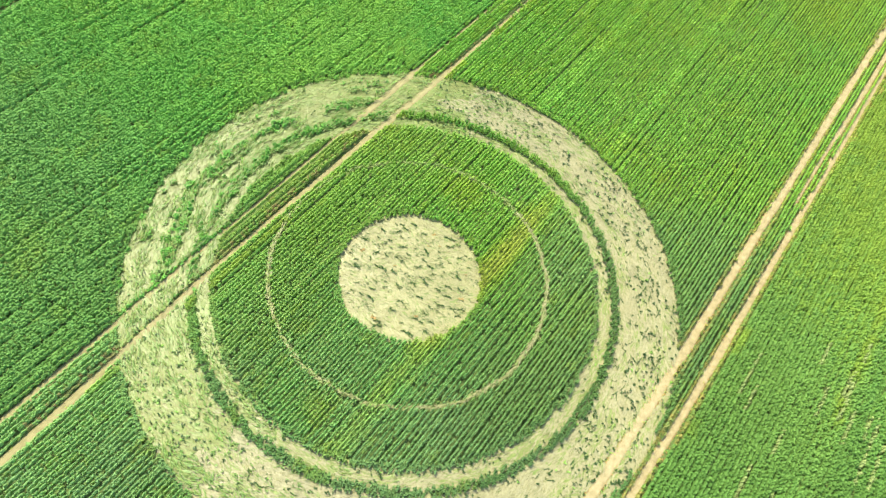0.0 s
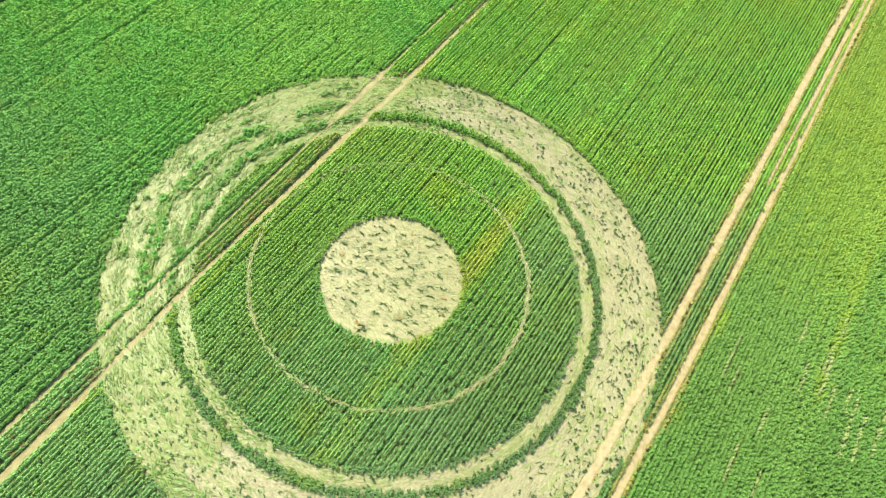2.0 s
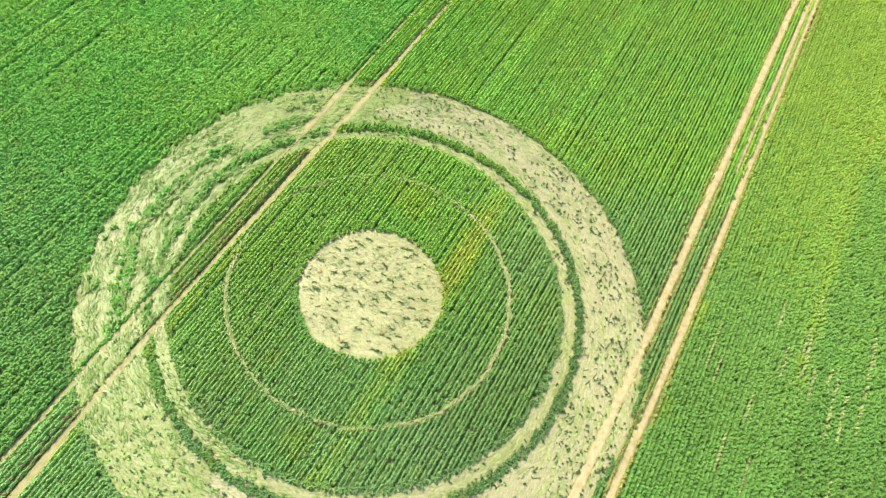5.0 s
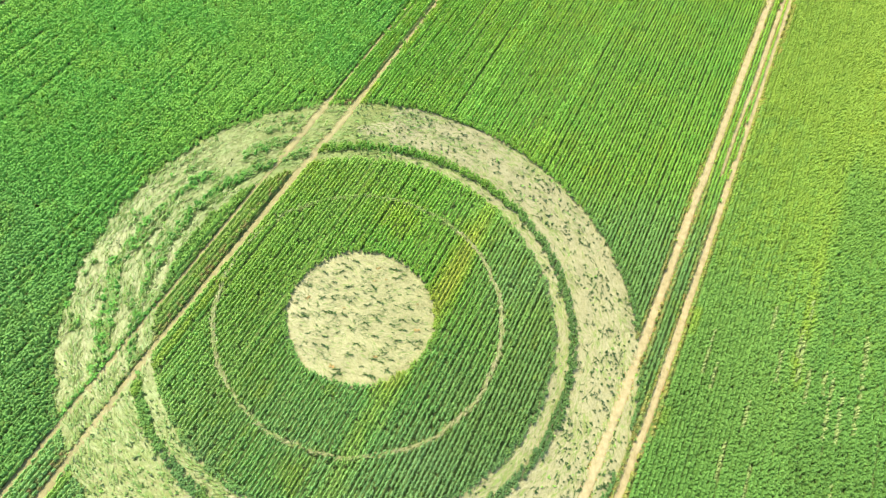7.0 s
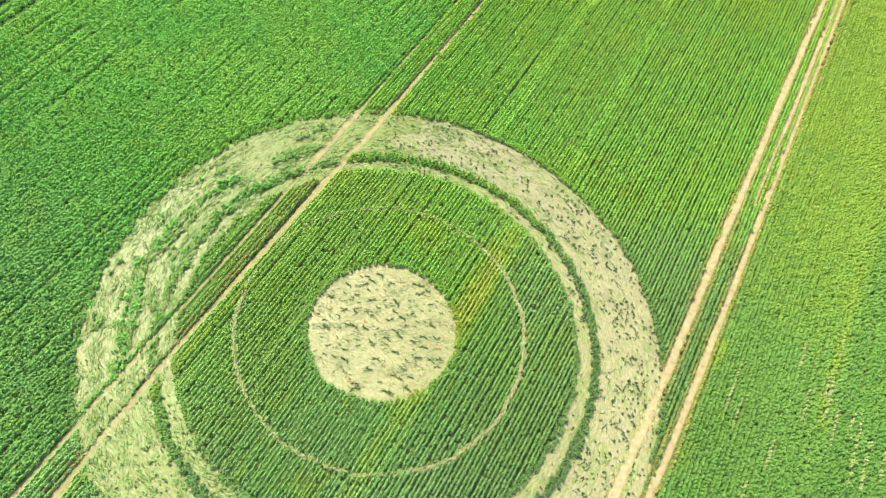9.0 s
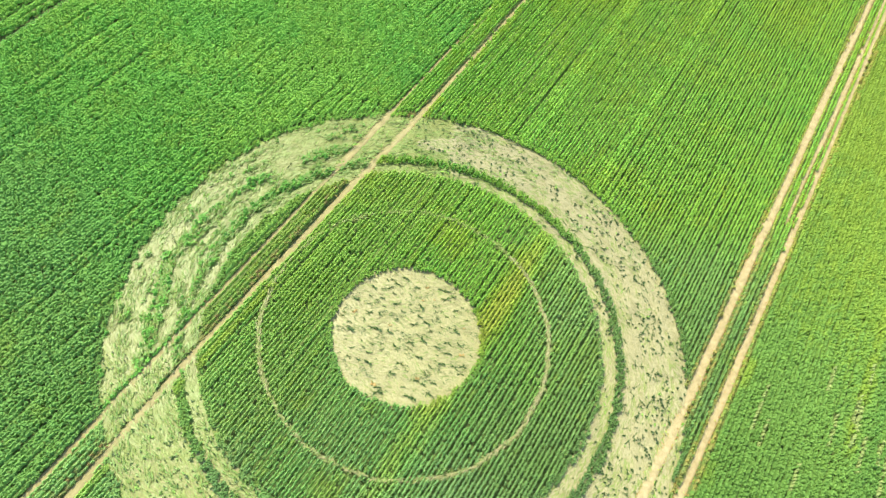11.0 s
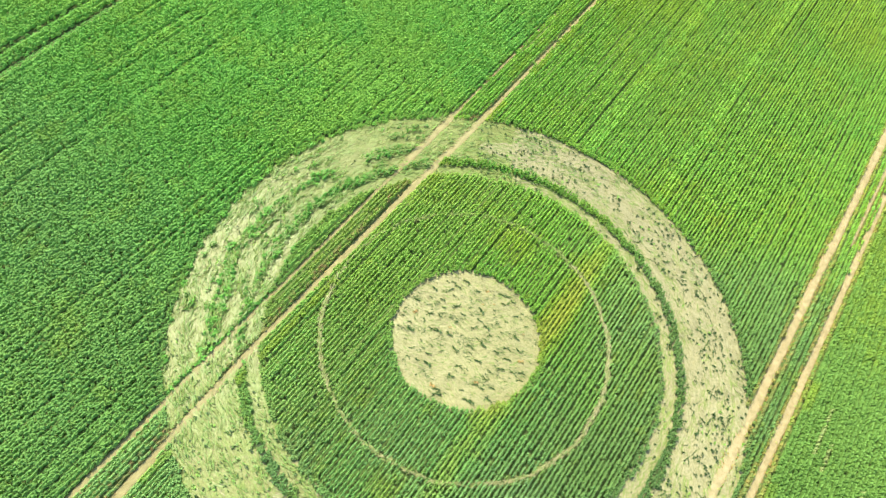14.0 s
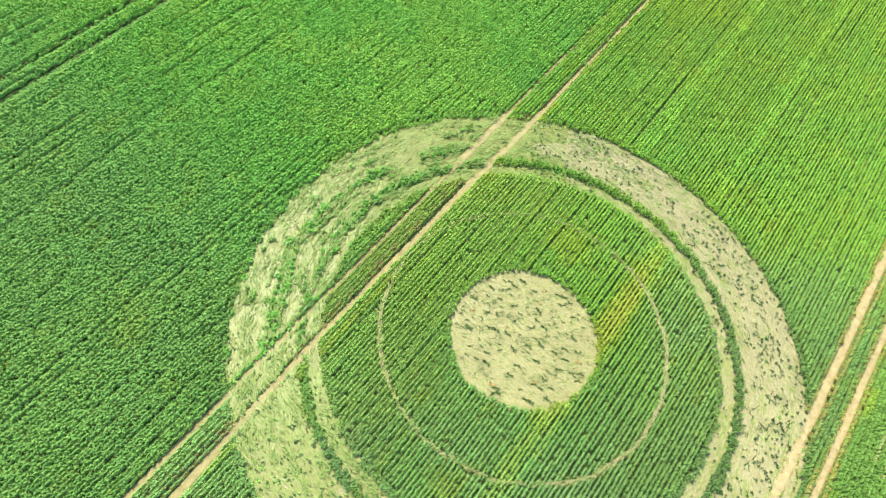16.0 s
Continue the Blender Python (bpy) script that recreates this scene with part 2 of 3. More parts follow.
# ---------------------------------------------------------------- mesh helpers
def mesh_from(name, verts, quads, mats, slots=None, smooth=False, tint=None):
    """A mesh from arrays of places and of four-cornered faces. tint: the leaf colour of each face."""
    me = bpy.data.meshes.new(name)
    me.vertices.add(len(verts))
    me.vertices.foreach_set("co", np.ascontiguousarray(verts, dtype=np.float32).ravel())
    me.loops.add(quads.size)
    me.loops.foreach_set("vertex_index", np.ascontiguousarray(quads, dtype=np.int32).ravel())
    me.polygons.add(len(quads))
    me.polygons.foreach_set("loop_start", np.arange(0, quads.size, 4, dtype=np.int32))
    for m in mats:
        me.materials.append(m)
    if slots is not None:
        me.polygons.foreach_set("material_index", np.ascontiguousarray(slots, dtype=np.int32))
    if smooth:
        me.polygons.foreach_set("use_smooth", np.ones(len(quads), bool))
    if tint is not None:
        at = me.attributes.new("tint", "FLOAT_COLOR", "FACE")
        at.data.foreach_set("color", np.concatenate([tint, np.ones((len(tint), 1))], 1).astype(np.float32).ravel())
    me.update(calc_edges=True)
    return me


def leaf(base, turn, rise, length, width, droop):
    """One leaf as a kite of four corners, folded along its middle."""
    d = np.array([math.cos(turn) * math.cos(rise), math.sin(turn) * math.cos(rise), math.sin(rise)])
    s = np.array([-math.sin(turn), math.cos(turn), 0.0])
    up = np.array([0, 0, 1.0])
    b = np.array(base, float)
    mid = b + d * length * 0.5
    tip = b + d * length - up * droop * length
    return [b, mid + s * width / 2 + up * 0.12 * width, tip, mid - s * width / 2 + up * 0.12 * width]


def plant_shape(seed, leaves, reach, deep, size, slim=0.26, foot=0.42, rough=0.09):
    """One upright plant, a metre tall: a leafy body with four uneven sides, and pointed leaves that stand off it. reach and deep: half its length along the row and across."""
    r = random.Random(seed)
    ring = lambda z, k, uneven: [np.array([math.cos(a + r.uniform(-0.3, 0.3)) * deep * k * r.uniform(0.7, 1.3),
                                   math.sin(a + r.uniform(-0.3, 0.3)) * reach * k * r.uniform(0.7, 1.3), z + r.uniform(-uneven, uneven)])
                         for a in (0.8, 2.35, 3.95, 5.5)]
    low, mid = ring(foot, 1.22, 0.05), ring(0.85, 0.5, rough)
    v = []
    for k in range(4):
        v += [low[k], low[(k + 1) % 4], mid[(k + 1) % 4], mid[k]]
    v += mid
    for k in range(leaves):
        h = 0.50 + 0.36 * (k + r.random() * 0.6) / leaves
        ang = k * 2.4 + r.uniform(-0.5, 0.5)
        near = 0.3 + 1.1 * (1 - h)
        L = size * r.uniform(0.7, 1.3)
        v += leaf((math.cos(ang) * deep * near, math.sin(ang) * reach * near, h), ang, r.uniform(0.45, 1.2), L, L * slim * r.uniform(0.8, 1.2), r.uniform(0.1, 0.45))
    return np.array(v)


def edge_plant(seed):
    """A plant at the rim of the standing crop, with narrow leaves all the way down its stalk."""
    r = random.Random(seed)
    v = list(plant_shape(seed, 5, 0.15, 0.11, 0.24))
    for k in range(11):
        h = 0.04 + 0.06 * k
        L = r.uniform(0.2, 0.36)
        v += leaf((r.uniform(-0.04, 0.04), r.uniform(-0.08, 0.08), h), k * 2.4 + r.uniform(-0.5, 0.5), r.uniform(0.7, 1.35), L, L * r.uniform(0.26, 0.4), r.uniform(0.0, 0.2))
    return np.array(v)


def loose_plant(seed):
    """A thin plant of narrow leaves on its stalk, as it shows once it is bent over."""
    r = random.Random(seed)
    v = leaf((0, 0, 0), r.uniform(0, 6), 1.5, 0.9, 0.05, 0.0)
    for k in range(8):
        h = 0.2 + 0.75 * k / 8
        L = r.uniform(0.22, 0.42)
        v += leaf((0, 0, h), k * 2.4 + r.uniform(-0.5, 0.5), r.uniform(0.5, 1.1), L, L * r.uniform(0.28, 0.40), r.uniform(0.1, 0.3))
    return np.array(v)


def grow(px, py, pz, shapes, tall, wide, lean, lean_dir, which):
    """Plants of those shapes at those places, leaning by an angle towards a direction. Returns corners; four make a leaf."""
    out, own = [], []
    flip = rng.integers(0, 2, len(px)) * math.pi
    spin = np.where((lean < 0.5) & ((which < 10) | (which > 14)), flip + rng.normal(0, 0.15, len(px)) - TURN, rng.random(len(px)) * 2 * math.pi)
    for k, shp in enumerate(shapes):
        s = np.where(which == k)[0]
        if not len(s):
            continue
        c, n = np.cos(spin[s])[:, None], np.sin(spin[s])[:, None]
        x = (shp[None, :, 0] * c - shp[None, :, 1] * n) * wide[s][:, None]
        y = (shp[None, :, 0] * n + shp[None, :, 1] * c) * wide[s][:, None]
        z = shp[None, :, 2] * tall[s][:, None]
        cl, sl = np.cos(lean[s])[:, None], np.sin(lean[s])[:, None]
        dx, dy = np.cos(lean_dir[s])[:, None], np.sin(lean_dir[s])[:, None]
        f, g = x * dx + y * dy, -x * dy + y * dx
        f, z = f * cl + z * sl, z * cl - f * sl
        x, y = f * dx - g * dy, f * dy + g * dx
        v = np.stack([x + px[s][:, None], y + py[s][:, None], np.maximum(z, 0.02) + pz[s][:, None]], -1)
        out.append(v.reshape(-1, 3))
        own.append(np.repeat(s, shp.shape[0] // 4))
    return np.concatenate(out), np.concatenate(own)


def stuff(name, verts, mats, slots, label, category, tint=None):
    quads = np.arange(len(verts)).reshape(-1, 4)
    ob = new(name, mesh_from(name, verts, quads, mats, slots, tint=tint))
    return tagged(ob, label, category, kind="stuff")


# ---------------------------------------------------------------- ground and tracks
def ground_sheet():
    """One sheet out to the horizon, finer and slightly uneven under the field."""
    xs = np.unique(np.concatenate([[-2600, -900, -300, -130], np.arange(WEST, EAST + 0.1, 2.0), [140, 320, 900, 2600]]))
    ys = np.unique(np.concatenate([[-2600, -900, -300, -100], np.arange(SOUTH, NORTH + 0.1, 2.0), [130, 320, 900, 2600]]))
    X, Y = np.meshgrid(xs, ys)
    Z = (field_noise(X.ravel(), Y.ravel(), 3.1, 3) - 0.5) * 0.05 - 0.03
    n = len(xs)
    i = (np.arange(len(ys) - 1)[:, None] * n + np.arange(n - 1)[None, :]).ravel()
    q = np.stack([i, i + 1, i + n + 1, i + n], 1)
    ob = new("ground", mesh_from("ground", np.stack([X.ravel(), Y.ravel(), Z], 1), q, [MAT_SOIL], smooth=True))
    return tagged(ob, "green-brown field soil under the crop", "ground", kind="structure")


def far_rows():
    """Rows of the same crop round the stretch of single plants, as leafy ridges."""
    corner = np.array([(x, y) for x in (WEST, EAST) for y in (SOUTH, NORTH)])
    o = np.arange(math.floor((corner @ ACROSS).min() / ROW), (corner @ ACROSS).max() / ROW, 0.5) * ROW
    a = np.arange((corner @ ALONG).min(), (corner @ ALONG).max(), 1.6)
    O2, A2 = np.meshgrid(o, a, indexing="ij")
    x, y = (O2 * ACROSS[0] + A2 * ALONG[0]).ravel(), (O2 * ACROSS[1] + A2 * ALONG[1]).ravel()
    ridge = np.broadcast_to((np.arange(len(o)) % 2)[:, None], O2.shape).ravel()
    z = np.where(ridge == 0, 0.76, 0.42) + (field_noise(x, y, 0.9, 95) - 0.5) * 0.16
    m = len(a)
    i = (np.arange(len(o) - 1)[:, None] * m + np.arange(m - 1)[None, :]).ravel()
    q = np.stack([i, i + m, i + m + 1, i + 1], 1)
    cx, cy = x[q].mean(1), y[q].mean(1)
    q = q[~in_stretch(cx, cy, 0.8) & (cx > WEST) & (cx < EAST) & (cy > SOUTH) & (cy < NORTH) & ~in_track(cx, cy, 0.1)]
    ob = new("distant_crop_rows", mesh_from("distant_crop_rows", np.stack([x, y, z], 1), q, [MAT_CANOPY]))
    return tagged(ob, "green crop rows running on beyond the ring", "crop", kind="stuff")


def far_canopy():
    """Closed crop round the stretch of single plants, out to the horizon."""
    xs = np.array([-2600, -1200, -500, -220, -120, WEST, -40, 0, 40, EAST, 130, 230, 500, 1200, 2600.0])
    ys = np.array([-2600, -1200, -500, -200, -90, SOUTH, 0, 36, NORTH, 120, 220, 500, 1200, 2600.0])
    X, Y = np.meshgrid(xs, ys)
    n, q = len(xs), []
    for j in range(len(ys) - 1):
        for i in range(n - 1):
            cx, cy = (xs[i] + xs[i + 1]) / 2, (ys[j] + ys[j + 1]) / 2
            if not (WEST < cx < EAST and SOUTH < cy < NORTH):
                k = j * n + i
                q.append((k, k + 1, k + n + 1, k + n))
    ob = new("distant_field", mesh_from("distant_field", np.stack([X.ravel(), Y.ravel(), X.ravel() * 0 + 0.8], 1), np.array(q), [MAT_CANOPY]))
    return tagged(ob, "closed green crop canopy stretching to the horizon", "field", kind="structure")


def canopy_material():
    m, nt, b = mat_new("crop_canopy_far")
    col = ramp(nt, noise_at(nt, 2.4, 6.0, 0.7), ((0.3, (0.02, 0.055, 0.01)), (0.5, (0.05, 0.12, 0.018)), (0.75, (0.09, 0.175, 0.03))))
    wide = ramp(nt, noise_at(nt, 0.02, 3.0), ((0.35, (0.8, 0.95, 1.0)), (0.7, (1.25, 1.08, 0.9))))
    nt.links.new(mixed(nt, "MULTIPLY", 1.0, col, wide), b.inputs["Base Color"])
    b.inputs["Roughness"].default_value = 0.8
    bump = nt.nodes.new("ShaderNodeBump")
    bump.inputs["Distance"].default_value = 0.4
    nt.links.new(noise_at(nt, 2.4, 6.0, 0.7), bump.inputs["Height"])
    nt.links.new(bump.outputs[0], b.inputs["Normal"])
    return m


MAT_CANOPY = canopy_material()


def wheel_track(key, name, label, mat, step=0.5):
    """A bare strip with a shallow rut and ragged sides along the rows."""
    at, offs, half = TRACKS[key]
    a = np.arange(max(at[0], -62), min(at[-1], 98), step)
    c = np.interp(a, at, offs)
    prof = np.array([-1.0, -0.72, -0.35, 0.0, 0.35, 0.72, 1.0])
    rise = np.array([-0.02, 0.035, 0.012, 0.02, 0.012, 0.035, -0.02])
    wl = np.interp(a, at, half) * (1.15 + 0.35 * (field_noise(a, a * 0 + offs[0], 1.3, 21) - 0.5))
    o = c[:, None] + prof[None, :] * wl[:, None]
    x = a[:, None] * ALONG[0] + o * ACROSS[0]
    y = a[:, None] * ALONG[1] + o * ACROSS[1]
    z = rise[None, :] + (field_noise(x.ravel(), y.ravel(), 0.6, 22).reshape(x.shape) - 0.5) * 0.03 + 0.025
    n = len(prof)
    i = (np.arange(len(a) - 1)[:, None] * n + np.arange(n - 1)[None, :]).ravel()
    q = np.stack([i, i + n, i + n + 1, i + 1], 1)[:, ::-1]
    ob = new(name, mesh_from(name, np.stack([x, y, z], -1).reshape(-1, 3), q, [mat], smooth=True))
    return tagged(ob, label, "wheel track", "wheel tracks through the crop", "structure")


ground_sheet()
far_canopy()
far_rows()
wheel_track("west_outer", "track_1", "narrow overgrown wheel track of trodden dry soil", MAT_LITTER)
wheel_track("west_inner", "track_2", "pale sandy wheel track through green crop", MAT_LITTER)
wheel_track("east_outer", "track_3", "wide pale sandy wheel track beside the ring", MAT_SAND)
wheel_track("east_inner", "track_4", "pale sandy wheel track with yellowed edges", MAT_SAND)
wheel_track("east_branch", "track_5", "narrow sandy track branching off another", MAT_SAND)
wheel_track("far_near", "track_6", "shaded wheel track sunk between green crop", MAT_SOIL)
wheel_track("far_far", "track_7", "shaded wheel track sunk in dense crop", MAT_SOIL)

# ---------------------------------------------------------------- standing crop
SHAPES = [plant_shape(s, 5, 0.20, 0.094, 0.16, rough=0.045) for s in range(1, 6)] + [plant_shape(s, 5, 0.21, 0.145, 0.22) for s in range(11, 16)]
FINE = [plant_shape(s, 6, 0.20, 0.093, 0.155, rough=0.045) for s in range(41, 47)]
RIM = [edge_plant(s) for s in range(61, 66)]
LEAFY = [loose_plant(s) for s in range(21, 26)]


def sprig(seed):
    """A small fan of broad leaves close to the ground."""
    r = random.Random(seed)
    v = []
    for k in range(7):
        L = r.uniform(0.15, 0.28)
        v += leaf((r.uniform(-0.05, 0.05), r.uniform(-0.05, 0.05), 0.02 + 0.03 * k), r.gauss(0.0, 0.8) + (math.pi if k % 2 else 0), r.uniform(0.1, 0.9), L, L * r.uniform(0.45, 0.7), r.uniform(0.1, 0.4))
    return np.array(v)


SPRIGS = [sprig(s) for s in range(71, 77)]


def crop_rows():
    """Places of all the plants, row by row, over the stretch."""
    corner = np.array([(x, y) for x in (WEST, EAST) for y in (SOUTH, NORTH)])
    o0, o1 = (corner @ ACROSS).min(), (corner @ ACROSS).max()
    a0, a1 = (corner @ ALONG).min(), (corner @ ALONG).max()
    o = np.arange(math.ceil(o0 / ROW), o1 / ROW) * ROW
    gap = 0.236
    a = np.arange(a0, a1, gap)
    O, A = np.meshgrid(o, a, indexing="ij")
    O, A = O.ravel(), A.ravel()
    loose = np.where(O > 26.2, np.clip((O - 31) / 8, 0.05, 1.0), np.where(O < -15.9, np.clip((-12 - O) / 14, 0.3, 0.75), 0.0))
    A = A + rng.uniform(-1, 1, len(A)) * gap * (0.34 + 0.3 * loose) + np.repeat(rng.random(len(o)) * gap, len(a))
    drift = np.repeat(rng.normal(0, 0.020, len(o)), len(a)) + (field_noise(A * 0.12, np.round(O / ROW) * 2.3, 1.0, 44) - 0.5) * 0.09
    O = O + rng.normal(0, 0.012, len(O)) + drift + rng.normal(0, 1, len(O)) * 0.07 * loose
    x, y = O * ACROSS[0] + A * ALONG[0], O * ACROSS[1] + A * ALONG[1]
    k = (x > WEST) & (x < EAST) & (y > SOUTH) & (y < NORTH)
    x, y = x[k], y[k]
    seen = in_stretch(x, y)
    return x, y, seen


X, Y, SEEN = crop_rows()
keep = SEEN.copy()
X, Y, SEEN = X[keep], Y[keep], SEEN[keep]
O, A = off_along(X, Y)
R = np.hypot(X, Y)
FLAT = flatness(X, Y)
stand = (FLAT < 0.5) & (rng.random(len(X)) > FLAT * 0.9) & (~in_track(X, Y) | (O < -52.0))
THIN = np.abs(R - R_THIN + (field_noise(X, Y, 1.1, 31) - 0.5) * 0.25) < 0.19
bearing = np.degrees(np.arctan2(X, Y)) % 360
stand &= ~(THIN & (rng.random(len(X)) < np.interp(bearing, [0, 45, 70, 140, 175, 235, 250, 280, 290, 360], [0.2, 0.4, 0.95, 0.9, 0.4, 0.4, 0.9, 0.9, 0.15, 0.2])))
stand &= rng.random(len(X)) > np.where(O > 26.2, 0.015, np.where(O < -15.9, 0.02, 0.04))
X, Y, O, A, R, SEEN = (v[stand] for v in (X, Y, O, A, R, SEEN))
N = len(X)
east, west = O > 26.2, O < -15.9
bushy = np.where(east, 0.8, np.where(west, 0.55, 0.05))
which = np.where(rng.random(N) < bushy, rng.integers(5, 10, N), rng.integers(0, 5, N))
lump = field_noise(X, Y, 1.3, 41) * 0.6 + field_noise(X, Y, 5.0, 42) * 0.4
ridge = field_noise(A * 0.16, np.round(O / ROW) * 1.7, 1.0, 43)
tall = TALL * np.clip(1.05 - 0.22 * ridge, 0.7, 1.1) * (0.94 + 0.12 * lump + np.where(west, 0.16, 0.0) * (lump - 0.5)) * rng.uniform(0.95, 1.05, N)
loose = np.where(east, np.clip((O - 31) / 8, 0.05, 1.0), np.where(west, np.clip((-12 - O) / 10, 0.35, 1.0), 0.0))
wide = rng.uniform(0.92, 1.1, N) * (1 + loose * rng.uniform(-0.12, 0.25, N))
lean, lean_dir = np.abs(rng.normal(0, 0.035, N)), rng.random(N) * 6.28
fine = (R < R_EDGE + 4) & (which < 5) & ~west & ~east
which[fine] = rng.integers(15, 21, fine.sum())
row = np.round(O / ROW).astype(int)
row_luck = np.random.default_rng(91).random(2000)[row + 1000]
sunk = (row_luck < np.where(west, 0.13, 0.07)) & (field_noise(A, O * 0.5, 7.0, 92) > 0.42)
tall[sunk] *= rng.uniform(0.5, 0.8, sunk.sum())
wide[east] *= 1.08 + 0.08 * np.clip((A[east] - 20) / 30, 0, 1)
edge = in_track(X, Y, 0.26)
tall[edge] *= rng.uniform(0.5, 0.8, edge.sum())
# bands where the rows close over
stripe = (np.abs(O - 5.4) < 1.2) & (A < 20) | (np.abs(O + 2.0) < 0.7) & (A > 20) | (np.abs(O - 7.0) < 0.6) & (A > 24)
wide[stripe] *= np.where(A[stripe] > 20, 1.25, 1.14)
sunken = in_track(X, Y) & (O < -52.0)
tall[sunken], wide[sunken] = rng.uniform(0.10, 0.2, sunken.sum()), 0.7
wide[west] *= 1.06
broken = (R > R_IN) & (R < R_EDGE) & (O < -13.0)
tall[broken] *= rng.uniform(0.5, 0.92, broken.sum())
lean[broken] = rng.uniform(0.05, 0.5, broken.sum())
which[broken & (which > 14)] = 0
which[broken] = np.where(rng.random(broken.sum()) < 0.25, rng.integers(10, 15, broken.sum()), which[broken])
rim = (R >= R_EDGE - 0.3) & (R < R_EDGE + 0.55) & (O < -13.0)
tall[rim & ~broken] *= rng.uniform(0.6, 0.95, (rim & ~broken).sum())
lean[rim], lean_dir[rim] = rng.uniform(0.05, 0.45, rim.sum()), np.arctan2(Y[rim], X[rim]) - 2.2
half_down = broken & (FLAT[stand] > 0.3)
which[half_down], lean[half_down] = rng.integers(10, 15, half_down.sum()), rng.uniform(0.5, 1.1, half_down.sum())
wide[(which > 9) & (which < 15)] *= 1.15
lean_dir[broken] = np.arctan2(Y[broken], X[broken]) - math.pi / 2
# which leaf colour a plant has: wide patches of vigour, yellowed stretches along single rows
vig = 0.55 + 0.09 * (R < R_IN) * (A > -4) + (field_noise(X, Y, 14.0, 51) - 0.5) * np.where(west | east, 0.5, 0.28) + (field_noise(X, Y, 4.0, 52) - 0.5) * 0.22 + (rng.random(N) - 0.5) * np.where(east, 0.5, 0.18)
yel = 0.94 * np.exp(-((O - 5.4) / 1.3) ** 2) * np.clip(1.3 - np.abs(A - 5) / 14, 0.45, 1) * (A < 17) * (A > -22)
yel = np.maximum(yel, 0.5 * np.exp(-((O + 2.0) ** 2 + (A - 11) ** 2) / 8))
yel = np.maximum(yel, 0.45 * np.exp(-((O - 2.0) / 2.6) ** 2 - ((A + 14.5) / 2.0) ** 2))
yel = np.maximum(yel, 0.45 * np.exp(-((O + 26.3) ** 2 + (A + 20) ** 2) / 6))
yel = np.maximum(yel, 0.5 * np.exp(-((O + 12.4) / 0.5) ** 2) * (field_noise(X, Y, 3.0, 53) > 0.45))
yel = np.maximum(yel, 0.85 * east * np.clip((A - 14) / 34, 0, 1) * (0.50 + 0.32 * np.clip((O - 27) / 22, 0, 1) + 0.35 * (field_noise(X, Y, 7.0, 54) - 0.5)))
yel = np.maximum(yel, 0.25 * edge * (O > 20))
bluish = east * ease(O, 37.4, 38.8) * ease(-A, -50, -36)
far_blue = bluish
yel = yel * (1 - bluish)
yel = np.maximum(yel, east * 0.42 * np.exp(-((O - 27.3) / 0.8) ** 2) * ease(A, -2, 6) * ease(-A, -32, -22) * ease(field_noise(X, Y, 4.0, 55), 0.25, 0.65))
yel = np.maximum(yel, east * 0.36 * np.exp(-((O - 37.0) / 0.8) ** 2) * (A > 12) * (A < 46))
bluish = np.maximum(bluish * 0.32, np.where(west, np.clip((10 - A) / 26, 0.28, 0.66), np.where(east, np.clip((10 - A) / 30, 0, 0.5), np.maximum(np.clip((4 - Y) / 22, 0, 0.8), 0.6 * ease(X, 7, 14) * ease(-Y, -16, -6)))))
lime_bias = np.where(east, np.clip(-0.16 + 0.009 * (A - 5), -0.16, 0.35), np.where(west, -0.17, 0.0)) + np.clip((A - 5) / 110, -0.1, 0.22)
GREEN, TEAL, BLUE, FRESH, YELLOW = (0.158, 0.328, 0.050), (0.112, 0.312, 0.050), (0.108, 0.268, 0.056), (0.200, 0.328, 0.040), (0.250, 0.318, 0.048)
SAGE, LIME, OLIVE, GOLD, DRIED = (0.112, 0.225, 0.047), (0.140, 0.248, 0.040), (0.162, 0.258, 0.038), (0.205, 0.275, 0.033), (0.245, 0.315, 0.105)
WITHERED = (0.20, 0.155, 0.062)
streaky = field_noise(A * 0.35, np.round(O / ROW) * 1.9, 1.0, 56)
fade = yel + (field_noise(X, Y, 0.9, 58) - 0.5) * 0.25 + (streaky - 0.5) * 0.2
tint = np.tile(np.array(GREEN), (N, 1))
tint = blend(tint, TEAL, ease(-(vig + lime_bias * 0.7), -0.56, -0.36))
tint = blend(tint, FRESH, ease(vig + lime_bias, 0.62, 0.92))
tint = blend(tint, FRESH, ease(fade, 0.15, 0.45))
tint = blend(tint, YELLOW, ease(fade, 0.45, 0.85))
pale_crop = np.tile(np.array(SAGE), (N, 1))
pale_crop = blend(pale_crop, LIME, ease(vig + lime_bias, 0.55, 0.95))
pale_crop = blend(pale_crop, OLIVE, ease(fade, 0.12, 0.45))
pale_crop = blend(pale_crop, GOLD, ease(fade, 0.5, 0.95))
tint[east] = pale_crop[east]
MUTED = (0.155, 0.280, 0.098)
for mask, shade in ((~west & ~east, MUTED), (west | east, BLUE)):
    tint[mask] = blend(tint, shade, bluish * (0.75 + 0.5 * field_noise(X, Y, 3.5, 57)) * (1 - np.clip(yel, 0, 0.8)))[mask]
tint[west] = blend(tint, MUTED, 0.32 * ease(-A, 0, 16))[west]
between = (O > -15.75) & (O < -13.2) & (R < R_IN)
tint[between] = blend(tint[between], WITHERED, np.full(between.sum(), 0.15)) * 0.92
tint = blend(tint, (0.215, 0.255, 0.075), 0.22 * (R < R_IN) * ease(-O, 1, 8))
